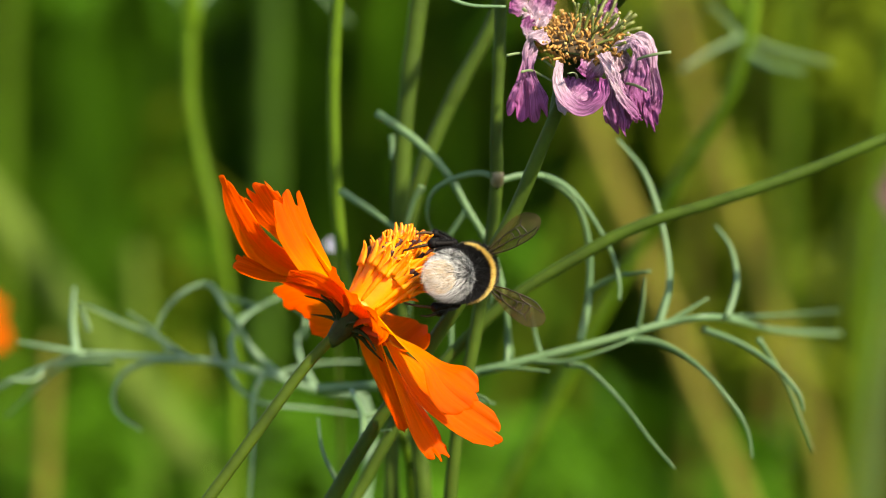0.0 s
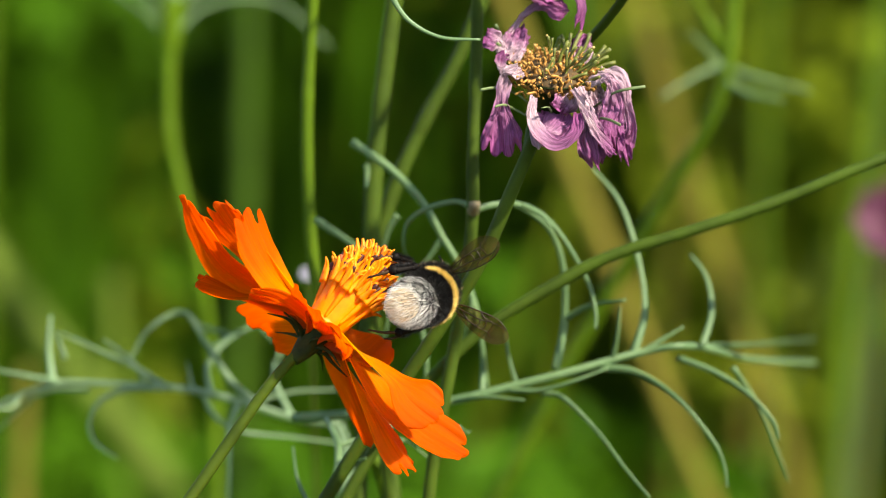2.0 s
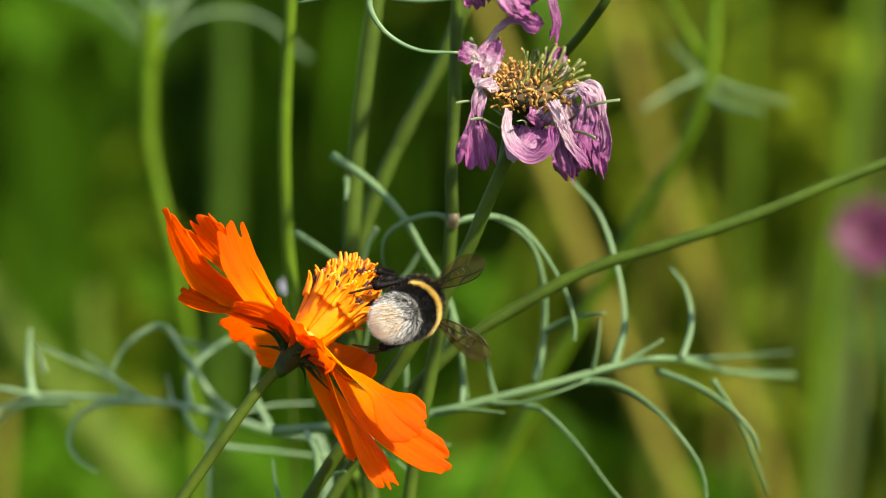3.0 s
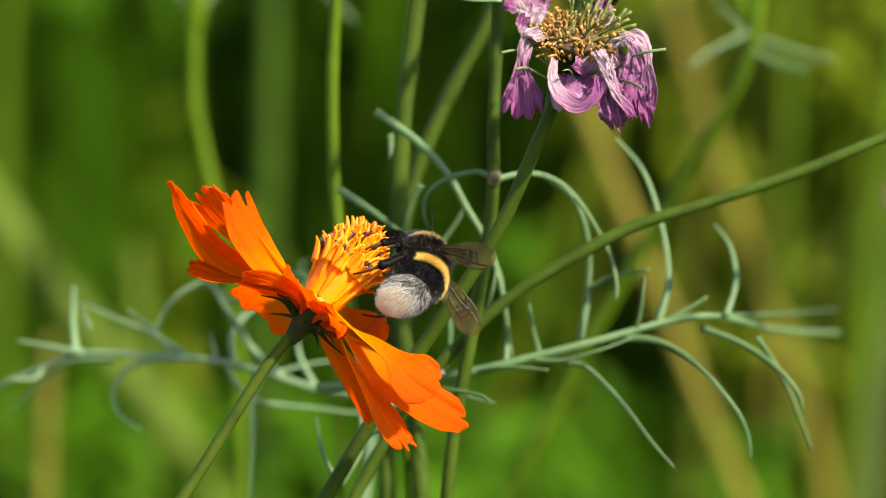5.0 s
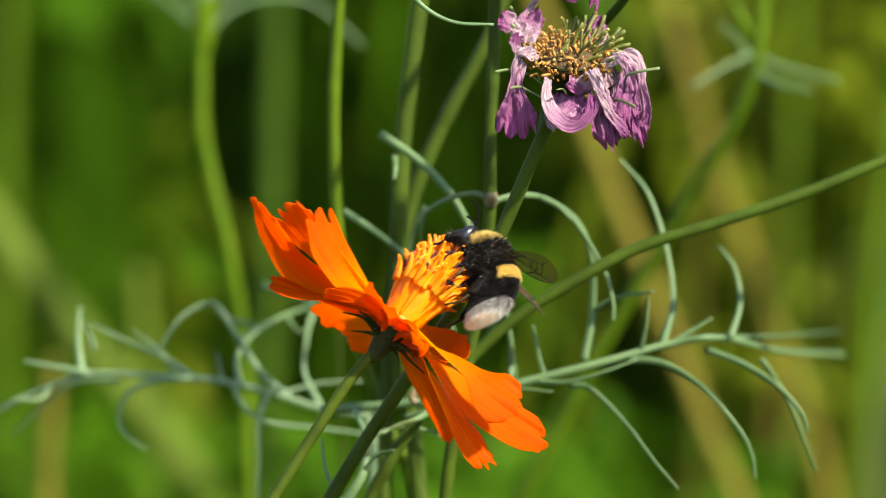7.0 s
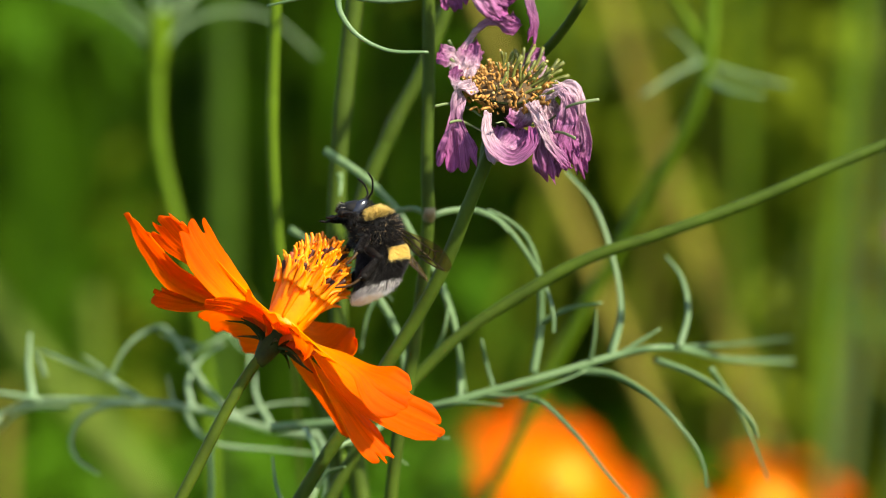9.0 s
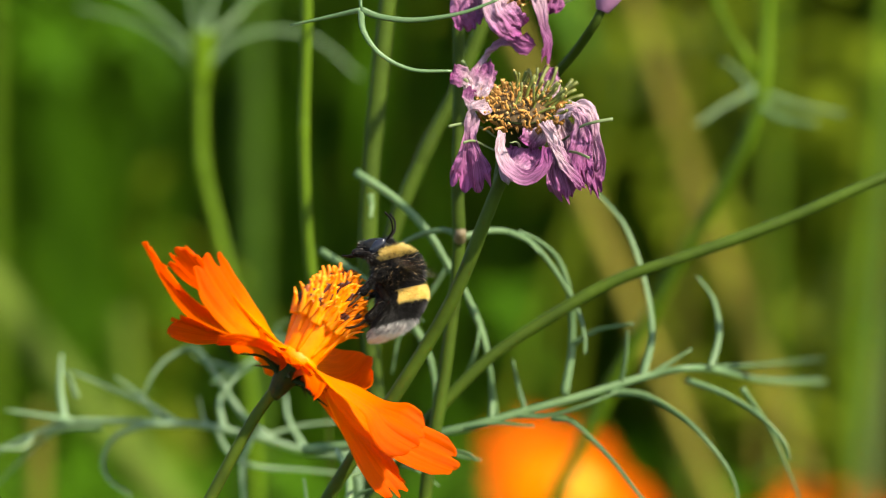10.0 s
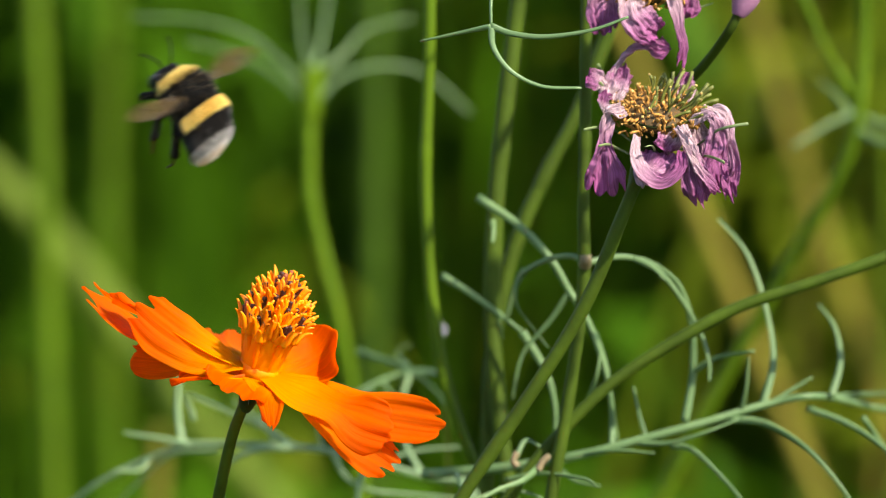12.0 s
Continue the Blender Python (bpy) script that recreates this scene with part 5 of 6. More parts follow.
def shell(path, u0, u1, mat, name, n=10, sides=26):
    bm = bmesh.new()
    rings = []
    for i in range(n + 1):
        c, r, flat = path(u0 + (u1 - u0) * i / n)
        rings.append([bm.verts.new((c + Vector((0, math.cos(a) * r, math.sin(a) * r * flat))) * MM) for a in (6.28319 * k / sides for k in range(sides))])
    for a, b in zip(rings, rings[1:]):
        for k in range(sides):
            bm.faces.new((a[k], a[(k + 1) % sides], b[(k + 1) % sides], b[k]))
    bm.faces.new(rings[0])
    bm.faces.new(list(reversed(rings[-1])))
    return finish(bm, name, mat)


def fur(path, u0, u1, count, length, mat, seed, back=-0.5, thin=0.055, sector=None):
    """Short tapering hairs on a shell, leaning backwards."""
    rng = random.Random(seed)
    verts, faces = [], []
    for _ in range(count):
        u, a = rng.uniform(u0, u1), rng.uniform(0, 6.28319)
        if sector and not sector[0] < math.sin(a) < sector[1]:
            continue
        c, r, flat = path(u)
        c2, r2, _f = path(min(u + 0.02, 1))
        out = Vector((0, math.cos(a), math.sin(a)))
        n = (out * (c2 - c).length + (c2 - c).normalized() * (r - r2)).normalized()
        p = c + Vector((0, math.cos(a) * r, math.sin(a) * r * flat)) * 0.99
        flow = (c2 - c).normalized()
        flow = flow * (-back if flow.x < 0 else back)
        lean = flow + Vector((rng.gauss(0, 0.22), rng.gauss(0, 0.26), rng.gauss(0, 0.26)))
        d = (n + lean).normalized()
        s = d.orthogonal().normalized()
        w = rng.uniform(0, 6.28)
        s = (s * math.cos(w) + d.cross(s) * math.sin(w)) * (thin * rng.uniform(0.6, 1.2))
        ln = length * rng.uniform(0.35, 1.15)
        k = len(verts)
        bendv = flow * (0.16 * ln)
        verts += [(p - s) * MM, (p + s) * MM, (p + d * ln * 0.55 + s * 0.7) * MM, (p + d * ln * 0.55 - s * 0.7) * MM, (p + d * ln + bendv) * MM]
        faces += [(k, k + 1, k + 2, k + 3), (k + 3, k + 2, k + 4)]
    me = bpy.data.meshes.new("fur")
    me.from_pydata(verts, [], faces)
    me.materials.append(mat)
    return me


def wing_mesh(side):
    """Fore and hind wing as one thin membrane: x along the span, y towards the trailing edge (times side)."""
    fore = [(0, 0), (2, 0.55), (5, 0.9), (9, 0.75), (11.8, -0.3), (12.6, -1.6), (11.9, -3.0), (9.5, -3.9), (6, -3.3), (2.5, -1.7), (0.2, -0.6)]
    bm = bmesh.new()
    loop = spline([(x, y, 0) for x, y in fore], 4)
    top = [bm.verts.new(Vector((p.x, p.y * side, 0.05 * math.sin(p.x))) * MM) for p in loop]
    mid = [bm.verts.new(Vector((p.x * 0.97 + 0.1, (p.y * 0.55 - 0.4) * side, 0.22 * math.sin(p.x * 0.8))) * MM) for p in loop]
    for k in range(len(top) - 1):
        bm.faces.new((top[k], top[k + 1], mid[k + 1], mid[k]))
    bm.faces.new(mid)
    return finish(bm, "wing", WING)


def wing_veins(side):
    bm = bmesh.new()
    for pts in (((0, 0), (3, 0.6), (6, 0.9), (9.5, 0.7), (11.8, -0.4)), ((0, -0.2), (3.5, -0.4), (6.5, -0.5), (9, -0.2), (11.6, -0.5)), ((0.2, -0.4), (3, -1.3), (6, -1.9), (8.6, -2.2)),
                ((6.5, -0.5), (6.6, -1.3), (6, -1.9)), ((9, -0.2), (8.9, -1.2), (8.6, -2.2), (9.3, -3.0)), ((6.3, 0.9), (7.2, 0.1), (9, -0.2)), ((2.8, -0.4), (3.4, -1.0), (4.2, -1.5)), ((7.7, -0.4), (7.8, -1.3), (7.4, -2.1))):
        tube(bm, [Vector((x, y * side, 0.22 * math.sin(x * 0.8) + 0.04)) * MM for x, y in pts], 0.14 * MM, 0.1 * MM, sides=5, step=3)
    return finish(bm, "wing_vein", VEIN)


def bee_pose(p, ahead, back):
    """The bee's pose in the bed: where its waist is, which way it heads and which way its back looks."""
    f = Vector(ahead).normalized()
    d = Vector(back)
    d = (d - f * d.dot(f)).normalized()
    m = Matrix((f, d.cross(f), d)).transposed().to_4x4()
    return BED @ Matrix.Translation(Vector(p) * MM) @ m


def wing_pose(side, span, normal):
    s = Vector(span).normalized()
    s.y *= side
    n = Vector(normal)
    n.y *= side
    n = (n - s * n.dot(s)).normalized()
    m = Matrix((s, n.cross(s), n)).transposed().to_4x4()
    return Matrix.Translation(Vector((2.2, 2.5 * side, 3.2)) * MM) @ m


bee = thing("bumblebee", bee_pose((0, 0, 0), (0, 1, 0), (1, 0, 0)), "furry bumblebee with yellow bands and a white tail", "bumblebee")
for u0, u1, mat, count, ln, label in ((0, 0.14, FUR_BLACK, 4000, 1.0, "black abdomen base"), (0.14, 0.38, FUR_YELLOW, 15000, 1.2, "yellow furry band"),
                                      (0.38, 0.75, FUR_BLACK, 12000, 1.0, "black furry band"), (0.75, 1.0, FUR_WHITE, 7800, 1.35, "white furry tail with dark hairs")):
    seg = part("abdomen_band", shell(abdomen_at, u0, u1, CUTICLE if mat is FUR_WHITE else BLACK, "abdomen_band"), None, bee, label)
    part("fur", fur(abdomen_at, u0 - 0.01, u1 + 0.012, count, ln, mat, int(u0 * 100) + 1, back=-0.95 if mat is FUR_WHITE else -0.6, thin=0.032, sector=(0.0, 1.1) if mat is FUR_YELLOW else None), None, seg)
    if mat is FUR_YELLOW:
        part("under_fur", fur(abdomen_at, u0, u1, 5000, ln, FUR_BLACK, 62, back=-0.75, thin=0.05, sector=(-1.1, 0.02)), None, seg)
    if mat is FUR_WHITE:
        part("guard_hair", fur(abdomen_at, 0.7, 0.86, 2800, 1.5, FUR_BLACK, 77, back=-1.0, thin=0.035), None, seg, "sparse black hairs")
        part("guard_hair", fur(abdomen_at, 0.74, 0.9, 2200, 1.2, FUR_BLACK, 78, back=-1.2, thin=0.045), None, seg, "sparse black hairs")
        part("fringe", fur(abdomen_at, 0.93, 1.0, 1300, 1.5, FUR_CREAM, 79, back=-0.8, thin=0.035), None, seg, "cream hairs at the tip")
th_black = part("thorax", shell(thorax_at, 0, 0.74, BLACK, "thorax"), None, bee, "black furry thorax")
part("fur", fur(thorax_at, 0, 0.86, 12000, 1.35, FUR_BLACK, 21, back=-0.35, thin=0.035), None, th_black)
# Glints on the black thorax are put in as sparse cream hairs.
part("guard_hair", fur(thorax_at, 0.05, 0.74, 420, 1.4, FUR_CREAM, 26, back=-0.35, thin=0.03), None, th_black, "sparse pale hairs drawing glints on the black fur")
collar = part("collar", shell(thorax_at, 0.74, 1.0, BLACK, "collar"), None, bee, "yellow furry collar")
part("fur", fur(thorax_at, 0.74, 1.0, 9000, 1.25, FUR_YELLOW, 22, back=0.0, thin=0.032, sector=(-0.5, 1.1)), None, collar)
part("under_fur", fur(thorax_at, 0.73, 1.0, 1500, 1.3, FUR_BLACK, 25, back=0.1, sector=(-1.1, -0.4)), None, collar)
head = part("head", shell(head_at, 0, 1, BLACK, "head", n=14), None, bee, "black head")
part("fur", fur(head_at, 0.05, 0.8, 2200, 0.8, FUR_BLACK, 23, back=0.1, sector=(0.35, 1.1)), None, head)
part("fur", fur(head_at, 0.3, 0.95, 900, 0.7, FUR_BLACK, 24, back=0.2, sector=(-1.1, -0.5)), None, head)
for s in (-1, 1):
    bm = bmesh.new()
    bmesh.ops.create_uvsphere(bm, u_segments=16, v_segments=12, radius=1.0 * MM)
    bmesh.ops.transform(bm, matrix=pose(7.7 * MM, 2.25 * s * MM, -1.5 * MM, 0, 28, 0) @ Matrix.Diagonal((0.95, 0.65, 1.8, 1)), verts=bm.verts[:])
    part("eye", bm, EYE, head, "glossy black eye")
    part("antenna", local_tube([(8.3, 0.7 * s, 0.2), (9.4, 1.4 * s, 1.4), (10.0, 1.7 * s, 1.8), (11.6, 2.8 * s, 2.0), (13.0, 3.7 * s, 1.4)], 0.2, 0.16, LEG, "antenna", sides=7, step=4), None, head)
    part("mandible", local_tube([(8.6, 0.5 * s, -2.2), (9.0, 0.45 * s, -2.9), (9.0, 0.15 * s, -3.5)], 0.4, 0.15, LEG, "mandible", sides=7, step=4), None, head)
part("tongue", local_tube([(8.8, 0, -2.6), (8.8, 0, -4.0), (8.2, 0, -5.4)], 0.25, 0.1, FOOT, "tongue", sides=7, step=4), None, head)
LEGS = {"foreleg": ((5.0, 1.6, -2.8), (6.6, 3.4, -3.4), (7.4, 3.4, -5.4), (7.2, 2.6, -6.8), (7.6, 2.2, -8.0)),
        "midleg": ((2.8, 2.0, -3.0), (2.2, 5.6, -3.2), (0.2, 7.0, -5.4), (-1.0, 7.4, -7.2), (-1.6, 7.2, -8.6)),
        "hindleg": ((0.8, 2.0, -2.8), (-2.0, 5.4, -2.0), (-4.4, 5.6, -5.6), (-5.2, 5.2, -8.4), (-4.8, 4.6, -11.0))}
for s in (-1, 1):
    for name, (a, b, c, d, e) in LEGS.items():
        fat = 1.25 if name == "hindleg" else 1.0
        f = lambda p: (p[0], p[1] * s, p[2])
        bm = bmesh.new()
        mid = tuple((x + y) / 2 for x, y in zip(a, b))
        tube(bm, [Vector(f(p)) * MM for p in (a, mid, b)], 0.75 * fat * MM, 0.6 * fat * MM, sides=8, step=4)
        mid = tuple((x + y) / 2 for x, y in zip(b, c))
        tube(bm, [Vector(f(p)) * MM for p in (b, mid, c)], 0.55 * fat * MM, 0.78 * fat * MM, sides=8, step=4, flat=0.7)
        for at, r in ((a, 0.75), (b, 0.62), (c, 0.74)):
            bmesh.ops.create_uvsphere(bm, u_segments=8, v_segments=6, radius=r * fat * MM, matrix=Matrix.Translation(Vector(f(at)) * MM))
        leg = part(name, bm, LEG, bee, "dark hairy leg")
        part("foot", local_tube([f(c), f(d), f(e)], 0.32, 0.16, FOOT if name != "foreleg" else LEG, "foot", sides=7, step=4), None, leg, "tawny foot")

        def along(u, a=a, b=b, c=c, s=s):
            q = Vector(a).lerp(Vector(b), u * 2) if u < 0.5 else Vector(b).lerp(Vector(c), u * 2 - 1)
            return Vector((q.x, q.y * s, q.z)), 0.42, 1.0
        part("fur", fur(along, 0.02, 1.0, 1800, 0.95, FUR_BLACK, 31, back=-0.6, thin=0.04), None, leg)
bee.scale = (0.91, 0.91, 0.91)
wings = []
for s in (-1, 1):
    w = part("wing", wing_mesh(s), None, bee, "smoky transparent brown wing")
    part("wing_vein", wing_veins(s), None, w, "dark wing veins")
    wings.append((s, w))


# ---- what moves ----
def swayed(home, rows):
    """Rows of seconds and millimetres across and up, as poses about the thing's first place."""
    turn = BED.to_3x3()
    return [(t, Matrix.Translation(turn @ Vector((x * MM, 0, z * MM))) @ home) for t, x, z in rows]


def wing_rows(side):
    """Folded on the flower, beating from the moment the bee starts its engine."""
    rest = {0: ((-0.3, 0.4, 0.85), (1, 0.1, 0.3)), 2.7: ((-0.4, 0.36, 0.84), (1, 0, 0.3)), 4.3: ((-0.5, 0.66, 0.55), (0.8, 0.5, -0.2)), 5.5: ((-0.7, 0.5, 0.5), (0.7, 0.5, 0.1)),
            6.5: ((-0.84, 0.34, 0.4), (0.4, -0.6, 0.7)), 8.8: ((-0.84, 0.3, 0.42), (0.2, -0.45, 0.8)), 9.5: ((-0.8, 0.3, 0.45), (0.2, -0.5, 0.8)), 9.8: ((-0.72, 0.45, 0.5), (0.4, -0.4, 0.8))}
    if side > 0:                                    # one wing lies over the back while the bee feeds
        rest[4.3], rest[5.5] = ((-0.5, -0.05, 0.82), (0.82, -0.54, -0.1)), ((-0.66, 0.1, 0.7), (0.7, -0.65, 0.1))
    rows = [(t, wing_pose(side, v, n)) for t, (v, n) in rest.items()]
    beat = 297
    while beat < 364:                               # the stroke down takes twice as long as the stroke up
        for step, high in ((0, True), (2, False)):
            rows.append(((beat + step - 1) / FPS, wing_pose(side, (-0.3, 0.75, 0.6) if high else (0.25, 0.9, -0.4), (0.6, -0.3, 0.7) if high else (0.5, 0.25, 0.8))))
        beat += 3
    return rows


def motions():
    walk(cosmos, [
        (0, bloom_pose(-16.62, -13.46, 48.3, -15.0)),
        (0.5, bloom_pose(-16.81, -13.33, 48.4, -15.0)),
        (1, bloom_pose(-17.53, -13.01, 48.8, -15.0)),
        (1.5, bloom_pose(-18.43, -12.20, 49.2, -15.0)),
        (2, bloom_pose(-18.43, -11.56, 49.6, -15.0)),
        (2.5, bloom_pose(-18.06, -11.92, 49.1, -15.0)),
        (2.7, bloom_pose(-17.79, -11.74, 49.1, -15.0)),
        (4.3, bloom_pose(-20.78, -11.56, 53.2, -15.0)),
        (4.5, bloom_pose(-21.41, -11.92, 52.8, -15.0)),
        (5, bloom_pose(-23.04, -13.19, 52.3, -15.0)),
        (5.5, bloom_pose(-24.66, -13.55, 53.1, -15.0)),
        (6, bloom_pose(-23.31, -13.46, 53.6, -15.0)),
        (6.5, bloom_pose(-17.62, -13.01, 53.1, -15.0)),
        (7, bloom_pose(-10.57, -12.56, 51.6, -15.0)),
        (7.2, bloom_pose(-8.43, -12.54, 50.0, -15.0)),
        (8.8, bloom_pose(-21.57, -9.7, 56.5, -13.0)),
        (9, bloom_pose(-21.45, -10.3, 55.8, -11.8)),
        (9.5, bloom_pose(-19.86, -12.05, 52.6, -8.9)),
        (10, bloom_pose(-24.28, -12.00, 54.7, -6.0)),
        (10.5, bloom_pose(-39.17, -8.88, 65.9, 14.0)),
        (11, bloom_pose(-46.20, -9.74, 69.3, 15.0)),
        (11.5, bloom_pose(-44.59, -12.26, 65.4, 16.0)),
        (12, bloom_pose(-48.37, -9.63, 69.2, 17.0)),
    ])
    walk(bee, [
        (0, bee_pose((3.9, 3.0, -3.7), (0.07, 0.99, 0.08), (1.00, 0.02, 0.05))),
        (0.5, bee_pose((3.8, 3.0, -3.7), (0.07, 0.99, 0.08), (1.00, 0.02, 0.05))),
        (1, bee_pose((3.0, 3.0, -3.4), (0.07, 0.99, 0.08), (1.00, 0.02, 0.05))),
        (1.5, bee_pose((2.2, 3.0, -3.0), (0.05, 0.96, 0.22), (0.99, 0.04, 0.10))),
        (2, bee_pose((1.8, 3.0, -2.5), (0.05, 0.96, 0.22), (0.99, 0.04, 0.10))),
        (2.5, bee_pose((2.4, 3.0, -2.8), (0.05, 0.96, 0.22), (0.99, 0.04, 0.10))),
        (2.7, bee_pose((2.6, 3.0, -2.7), (0.05, 0.96, 0.22), (0.99, 0.04, 0.10))),
        (4.3, bee_pose((-0.4, 3.0, -2.9), (0.10, 0.82, 0.56), (0.97, -0.18, 0.06))),
        (4.5, bee_pose((-1.0, 3.0, -3.3), (0.10, 0.82, 0.56), (0.97, -0.18, 0.06))),
        (5, bee_pose((-3.4, 3.0, -3.7), (0.05, 0.78, 0.62), (0.97, -0.14, 0.10))),
        (5.5, bee_pose((-4.5, 3.0, -3.2), (-0.08, 0.70, 0.70), (0.97, -0.04, 0.16))),
        (6, bee_pose((-3.3, 3.0, -2.7), (-0.24, 0.50, 0.83), (0.93, 0.14, 0.28))),
        (6.3, bee_pose((-2.2, 3.0, -2.2), (-0.36, 0.34, 0.86), (0.90, 0.28, 0.34))),
        (6.5, bee_pose((0.3, 3.0, -1.7), (-0.36, 0.34, 0.86), (0.90, 0.28, 0.34))),
        (7, bee_pose((7.0, 3.0, -0.7), (-0.36, 0.34, 0.86), (0.90, 0.28, 0.34))),
        (7.2, bee_pose((9.5, 3.0, -0.5), (-0.36, 0.34, 0.86), (0.90, 0.28, 0.34))),
        (8.8, bee_pose((-3.6, 2.0, 6.7), (-0.32, 0.06, 0.94), (0.88, 0.32, 0.30))),
        (9, bee_pose((-3.2, 2.0, 6.0), (-0.28, 0.05, 0.95), (0.90, 0.28, 0.30))),
        (9.2, bee_pose((-2.6, 2.0, 5.1), (-0.25, 0.05, 0.96), (0.93, 0.22, 0.28))),
        (9.5, bee_pose((-0.9, 2.0, 3.9), (-0.22, 0.04, 0.97), (0.96, 0.12, 0.26))),
        (9.7, bee_pose((-2.0, 2.0, 3.7), (-0.22, 0.04, 0.97), (0.97, 0.02, 0.25))),
        (9.9, bee_pose((-3.9, 2.0, 2.9), (-0.22, 0.04, 0.97), (0.97, -0.05, 0.24))),
        (10, bee_pose((-5.1, 1.0, 3.3), (-0.22, 0.05, 0.97), (0.96, -0.10, 0.22))),
        (10.1, bee_pose((-6.8, 1.0, 3.7), (-0.23, 0.03, 0.97), (0.95, -0.18, 0.22))),
        (10.2, bee_pose((-9.6, 0.0, 6.7), (-0.24, 0.00, 0.97), (0.93, -0.28, 0.20))),
        (10.3, bee_pose((-10.8, 0.0, 9.1), (-0.26, 0.00, 0.96), (0.89, -0.40, 0.20))),
        (10.4, bee_pose((-13.7, 0.0, 12.8), (-0.28, 0.00, 0.96), (0.83, -0.50, 0.20))),
        (10.5, bee_pose((-17.2, 0.0, 15.2), (-0.32, 0.00, 0.95), (0.74, -0.62, 0.20))),
        (10.6, bee_pose((-18.2, 0.0, 18.4), (-0.26, 0.00, 0.97), (0.60, -0.76, 0.15))),
        (10.7, bee_pose((-20.4, 0.0, 20.7), (-0.18, 0.00, 0.98), (0.48, -0.86, 0.12))),
        (10.8, bee_pose((-21.6, 0.0, 23.2), (-0.16, 0.00, 0.99), (0.30, -0.95, 0.10))),
        (10.9, bee_pose((-23.2, 0.0, 25.4), (-0.13, 0.00, 0.99), (0.22, -0.97, 0.10))),
        (11, bee_pose((-23.7, 0.0, 27.2), (-0.03, 0.10, 0.99), (0.05, -0.99, 0.15))),
        (11.2, bee_pose((-26.3, 0.0, 30.2), (0.00, 0.10, 0.99), (0.00, -0.99, 0.15))),
        (11.4, bee_pose((-30.3, 0.0, 34.5), (-0.05, 0.10, 0.99), (0.00, -0.99, 0.15))),
        (11.5, bee_pose((-31.6, 0.0, 34.7), (-0.15, 0.10, 0.98), (0.10, -0.98, 0.15))),
        (11.6, bee_pose((-34.2, 0.0, 36.2), (-0.41, 0.05, 0.91), (0.25, -0.95, 0.20))),
        (11.8, bee_pose((-43.8, 0.0, 38.6), (-0.52, 0.05, 0.85), (0.45, -0.86, 0.25))),
        (12, bee_pose((-56.3, 0.0, 36.9), (-0.60, 0.05, 0.80), (0.55, -0.78, 0.30))),
    ])
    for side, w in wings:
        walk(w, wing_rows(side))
    nod = [
        (0, 0.00, 0.00),
        (0.5, -0.00, -0.14),
        (1, -0.19, -0.09),
        (1.5, -0.09, -0.45),
        (2, -0.18, -0.91),
        (2.5, -0.45, -1.27),
        (2.7, -0.63, -1.00),
        (4.3, -1.91, -1.00),
        (4.5, -1.64, -0.64),
        (5, -0.64, 0.27),
        (5.5, -0.36, 1.00),
        (6, -0.73, 0.91),
        (6.5, -1.27, 1.28),
        (7, -2.19, 0.64),
        (7.2, -2.34, 0.41),
        (8.8, -4.51, -2.82),
        (9, -3.77, -2.48),
        (9.5, -6.62, -0.99),
        (10, -6.55, -2.24),
        (10.5, -5.51, -1.72),
        (11, -6.37, -1.29),
        (11.5, -5.48, -0.88),
        (12, -4.28, 1.33),
    ]
    walk(pink, swayed(PINK_HOME, nod))
    walk(pink2, swayed(PINK2_HOME, nod))
    walk(bud_plant, swayed(bud_plant.matrix_basis.copy(), [
        (0, 0.00, 0.00),
        (0.5, 0.00, -0.06),
        (1, 0.01, -0.01),
        (1.5, 0.57, 0.79),
        (2, 0.90, 0.90),
        (2.5, 0.91, 0.78),
        (2.7, 0.91, 0.79),
        (4.3, 2.05, 0.44),
        (4.5, 2.04, 0.56),
        (5, 1.24, -0.00),
        (5.5, 1.36, -0.00),
        (6, 1.58, -0.11),
        (6.5, 1.80, -0.56),
        (7, 2.03, -0.56),
        (7.2, 2.21, -0.48),
        (8.8, 2.81, 0.27),
        (9, 3.31, 0.49),
        (9.5, 4.45, 0.82),
        (10, 5.70, 0.95),
        (10.5, 5.87, 1.03),
        (11, 4.94, 0.98),
        (11.5, 3.59, -0.28),
        (12, 3.23, -1.13),
    ]))
    walk(twig, swayed(twig.matrix_basis.copy(), [
        (0, 0.00, 0.00),
        (0.5, -0.01, -0.06),
        (1, 0.41, -0.01),
        (1.5, 0.64, 0.01),
        (2, 0.86, 0.23),
        (2.5, 0.76, 0.23),
        (2.7, 0.77, 0.34),
        (4.3, 3.28, 0.22),
        (4.5, 2.85, 0.53),
        (5, 1.26, 0.32),
        (5.5, 0.42, 0.53),
        (6, 1.06, 0.43),
        (6.5, 1.17, 0.43),
        (7, 1.37, 0.42),
        (7.2, 1.54, 0.33),
        (8.8, 0.61, 0.67),
        (9, 1.71, 0.91),
        (9.5, 3.17, 0.41),
        (10, 6.00, -0.78),
        (10.5, 6.89, -1.21),
        (11, 8.73, -1.62),
        (11.5, 7.38, -1.58),
        (12, 1.30, 0.35),
    ]))
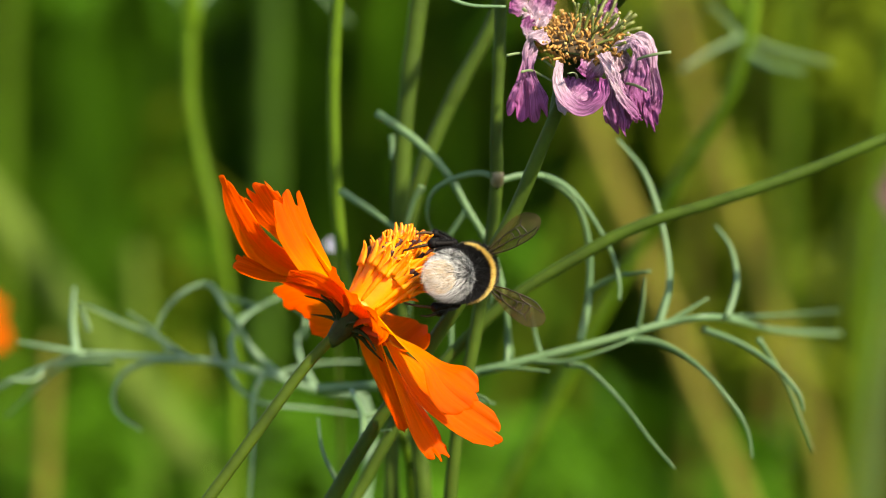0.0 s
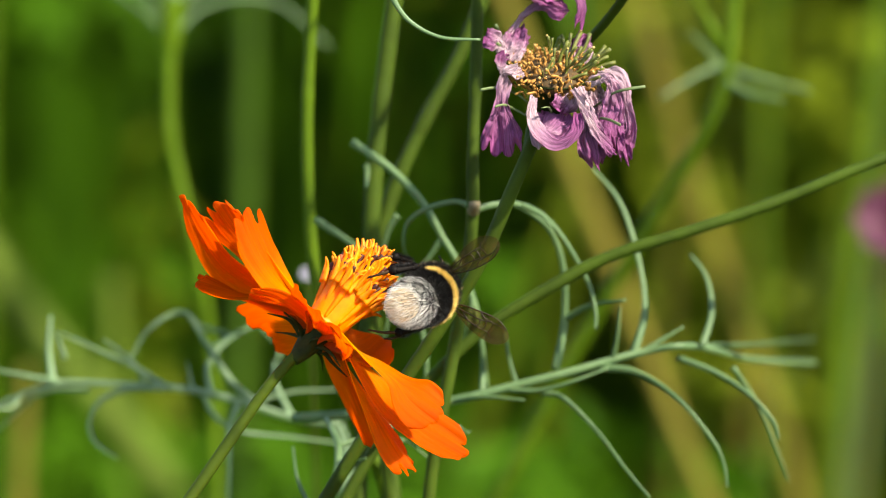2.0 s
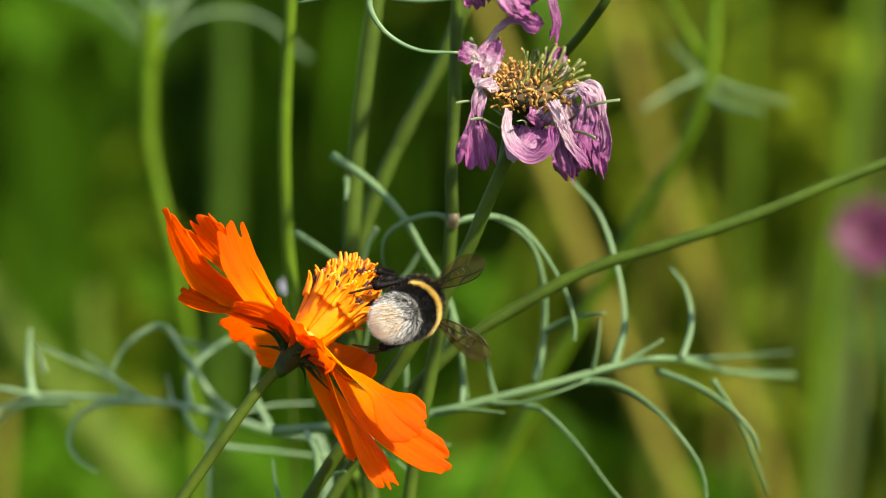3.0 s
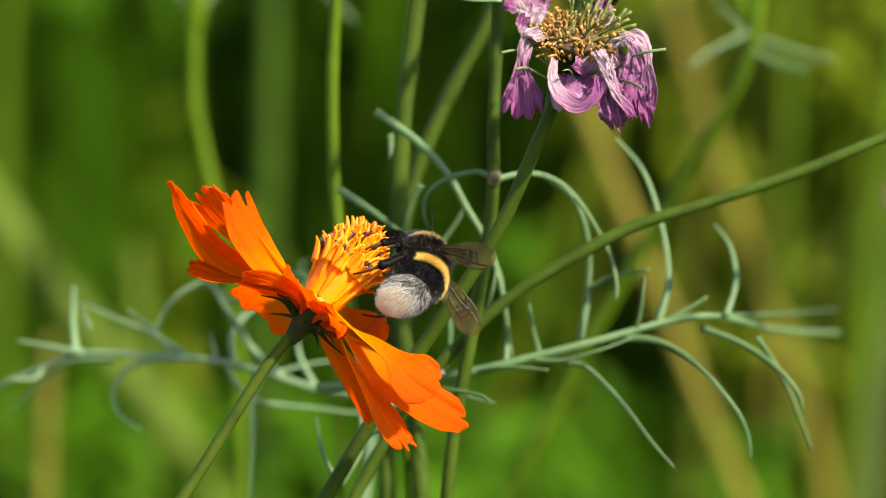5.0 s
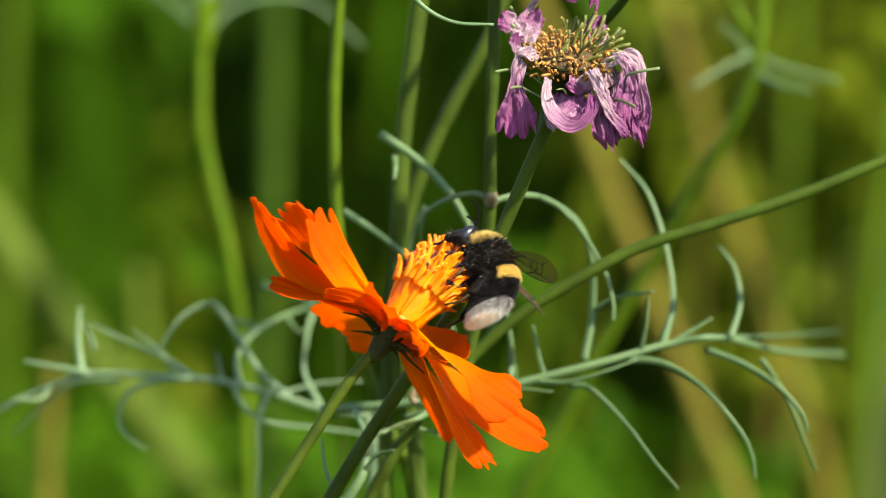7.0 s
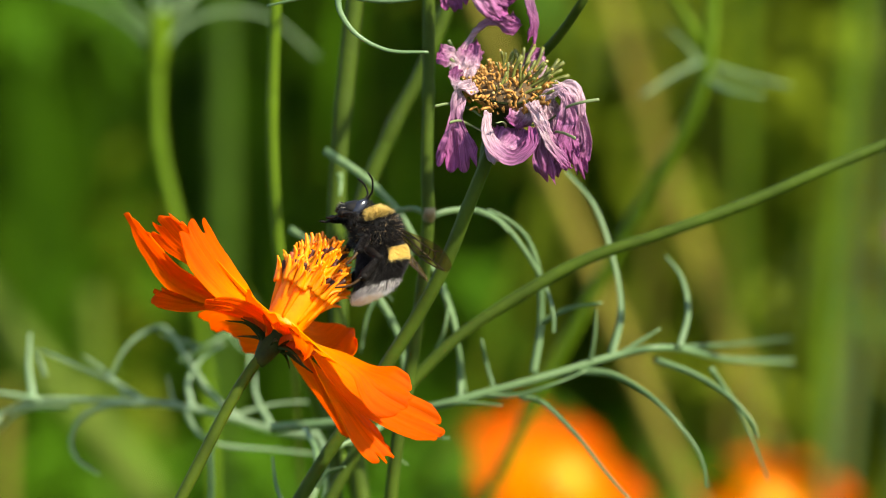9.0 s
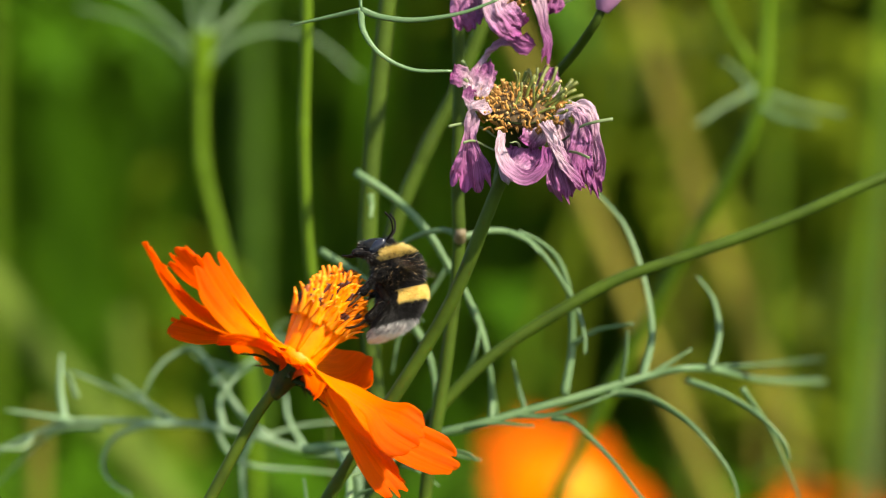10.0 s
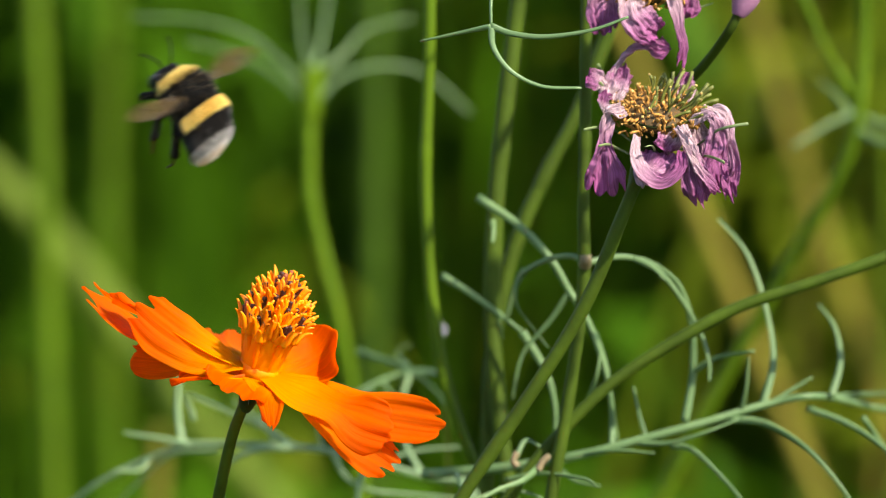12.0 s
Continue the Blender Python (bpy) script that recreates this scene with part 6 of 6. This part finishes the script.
    walk(frond, swayed(frond.matrix_basis.copy(), [
        (0, 0.00, 0.00),
        (0.5, -0.00, -0.05),
        (1, -0.01, -0.00),
        (1.5, 0.11, 0.00),
        (2, 0.22, 0.11),
        (2.5, 0.23, -0.09),
        (2.7, 0.23, 0.01),
        (4.3, 0.32, -0.20),
        (4.5, 0.31, -0.20),
        (5, 0.20, 0.00),
        (5.5, 0.31, 0.20),
        (6, 0.41, 0.31),
        (6.5, 0.41, 0.10),
        (7, 0.61, 0.21),
        (7.2, 0.68, 0.29),
        (8.8, -0.27, -0.58),
        (9, -0.12, -0.35),
        (9.5, -0.32, 0.17),
        (10, -0.22, -0.10),
        (10.5, -0.36, -0.35),
        (11, -0.38, -0.36),
        (11.5, -0.55, -0.31),
        (12, -0.57, -0.16),
    ]))
    for th, rows in (
            (slender, ((0, 0.8), (1.2, 0.7), (2.5, 0.4), (4.3, -0.2), (4.5, 0), (5, 0.8), (5.5, 1.5), (6, 1.2), (6.5, 1.0), (7, 0.5), (9, -1.5), (9.5, -2.0), (10, -1.4), (11, -1.3), (12, -1.3))),
            (thick, ((0, 0.5), (2.5, -0.2), (4.3, 0), (5, 0.4), (5.5, 0.7), (6.5, 0.3), (7, -0.2), (9, -2.7), (9.5, -3.0), (10, -2.7), (10.5, -2.7), (11, -2.4), (12, -1.9))),
            (leaning, ((0, 0.4), (2.5, -0.8), (5, -0.2), (6, 0.3), (6.5, -0.6), (7, -1.2), (9, -2.4), (9.5, -2.6), (10, -1.9), (11, -1.9), (12, -2.3))),
            (shoot, ((0, -0.2), (2.5, 0), (4.5, -0.9), (5, -0.5), (5.5, 0.1), (6, -0.1), (6.5, -0.6), (7, -1.6), (9, -3.9), (9.5, -4.3), (10, -4.0), (10.5, -4.0), (11, -3.7), (11.5, -3.7), (12, -3.2))),
            (branching, ((0, 0.2), (4.3, 0.2), (7, 0.4), (9, -0.6), (9.5, -0.9), (10, -0.7), (11, -0.9), (12, -0.5)))):
        walk(th, swayed(th.matrix_basis.copy(), [(t, x, 0) for t, x in rows]))
    walk(loop_leaf, swayed(loop_leaf.matrix_basis.copy(), [      # on its stem, whose own sway is taken off
        (0, 2.7, 0.0), (2.5, 3.3, -0.7), (4.3, 1.9, -0.3), (5, 2.4, 0.7), (5.5, 2.1, 1.0), (6, 2.5, 1.2), (6.5, 1.8, 1.2), (7, 1.1, 0.4),
        (9, 1.4, -1.6), (9.5, -0.2, -1.4), (10, 0.2, -1.2), (10.5, 1.6, -0.9), (11, 0.3, -0.9), (11.5, 0.8, -0.4), (12, 0.7, 0.2)]))
    walk(mag, swayed(mag.matrix_basis.copy(), [
        (0, 0.00, 0.00),
        (1.5, -0.23, 0.25),
        (2.5, -0.68, 0.87),
        (4.3, 0.42, -2.22),
        (5.5, 2.72, 0.12),
        (7, 5.43, -0.25),
        (8.8, 11.98, -2.79),
        (10.5, 10.26, -2.17),
        (12, 10.86, -1.93),
    ]))
    walk(bloom_a, swayed(bloom_a.matrix_basis.copy(), [
        (0, 0.00, 0.00),
        (0.3, 3.08, 1.47),
        (0.6, 6.96, -0.25),
        (0.9, 5.74, -6.86),
        (1.2, 5.95, -9.58),
        (1.5, 2.86, -1.73),
        (1.8, -0.91, -2.39),
        (2.1, -5.21, -2.73),
        (2.7, -10.03, -5.66),
        (4.3, -11.05, -5.42),
        (7.2, -18.93, -4.74),
        (8.8, -13.35, -7.86),
        (12, -32.74, -2.58),
    ]))
    walk(bloom_b, swayed(bloom_b.matrix_basis.copy(), [
        (0, 2.00, -109.70),
        (7.2, 1.53, -104.24),
        (8, 12.77, -30.93),
        (8.8, 27.78, 5.30),
        (9, 13.48, 4.75),
        (9.5, -5.96, 7.88),
        (10, 7.56, 8.43),
        (10.5, 4.57, 3.52),
        (11, 34.98, 2.46),
        (11.5, 22.64, -7.75),
        (12, 23.29, -14.56),
    ]))
    walk(bloom_c, swayed(bloom_c.matrix_basis.copy(), [
        (0, 8.02, -111.51),
        (7.2, 7.51, -106.15),
        (8, 12.19, -41.37),
        (8.8, 28.78, -0.87),
        (9, 9.34, 4.47),
        (9.5, -8.03, 11.12),
        (10, 11.66, 1.89),
        (10.5, 8.05, 5.25),
        (11, 32.70, -6.22),
        (11.5, 20.37, -8.78),
        (12, 21.04, -12.37),
    ]))


motions()
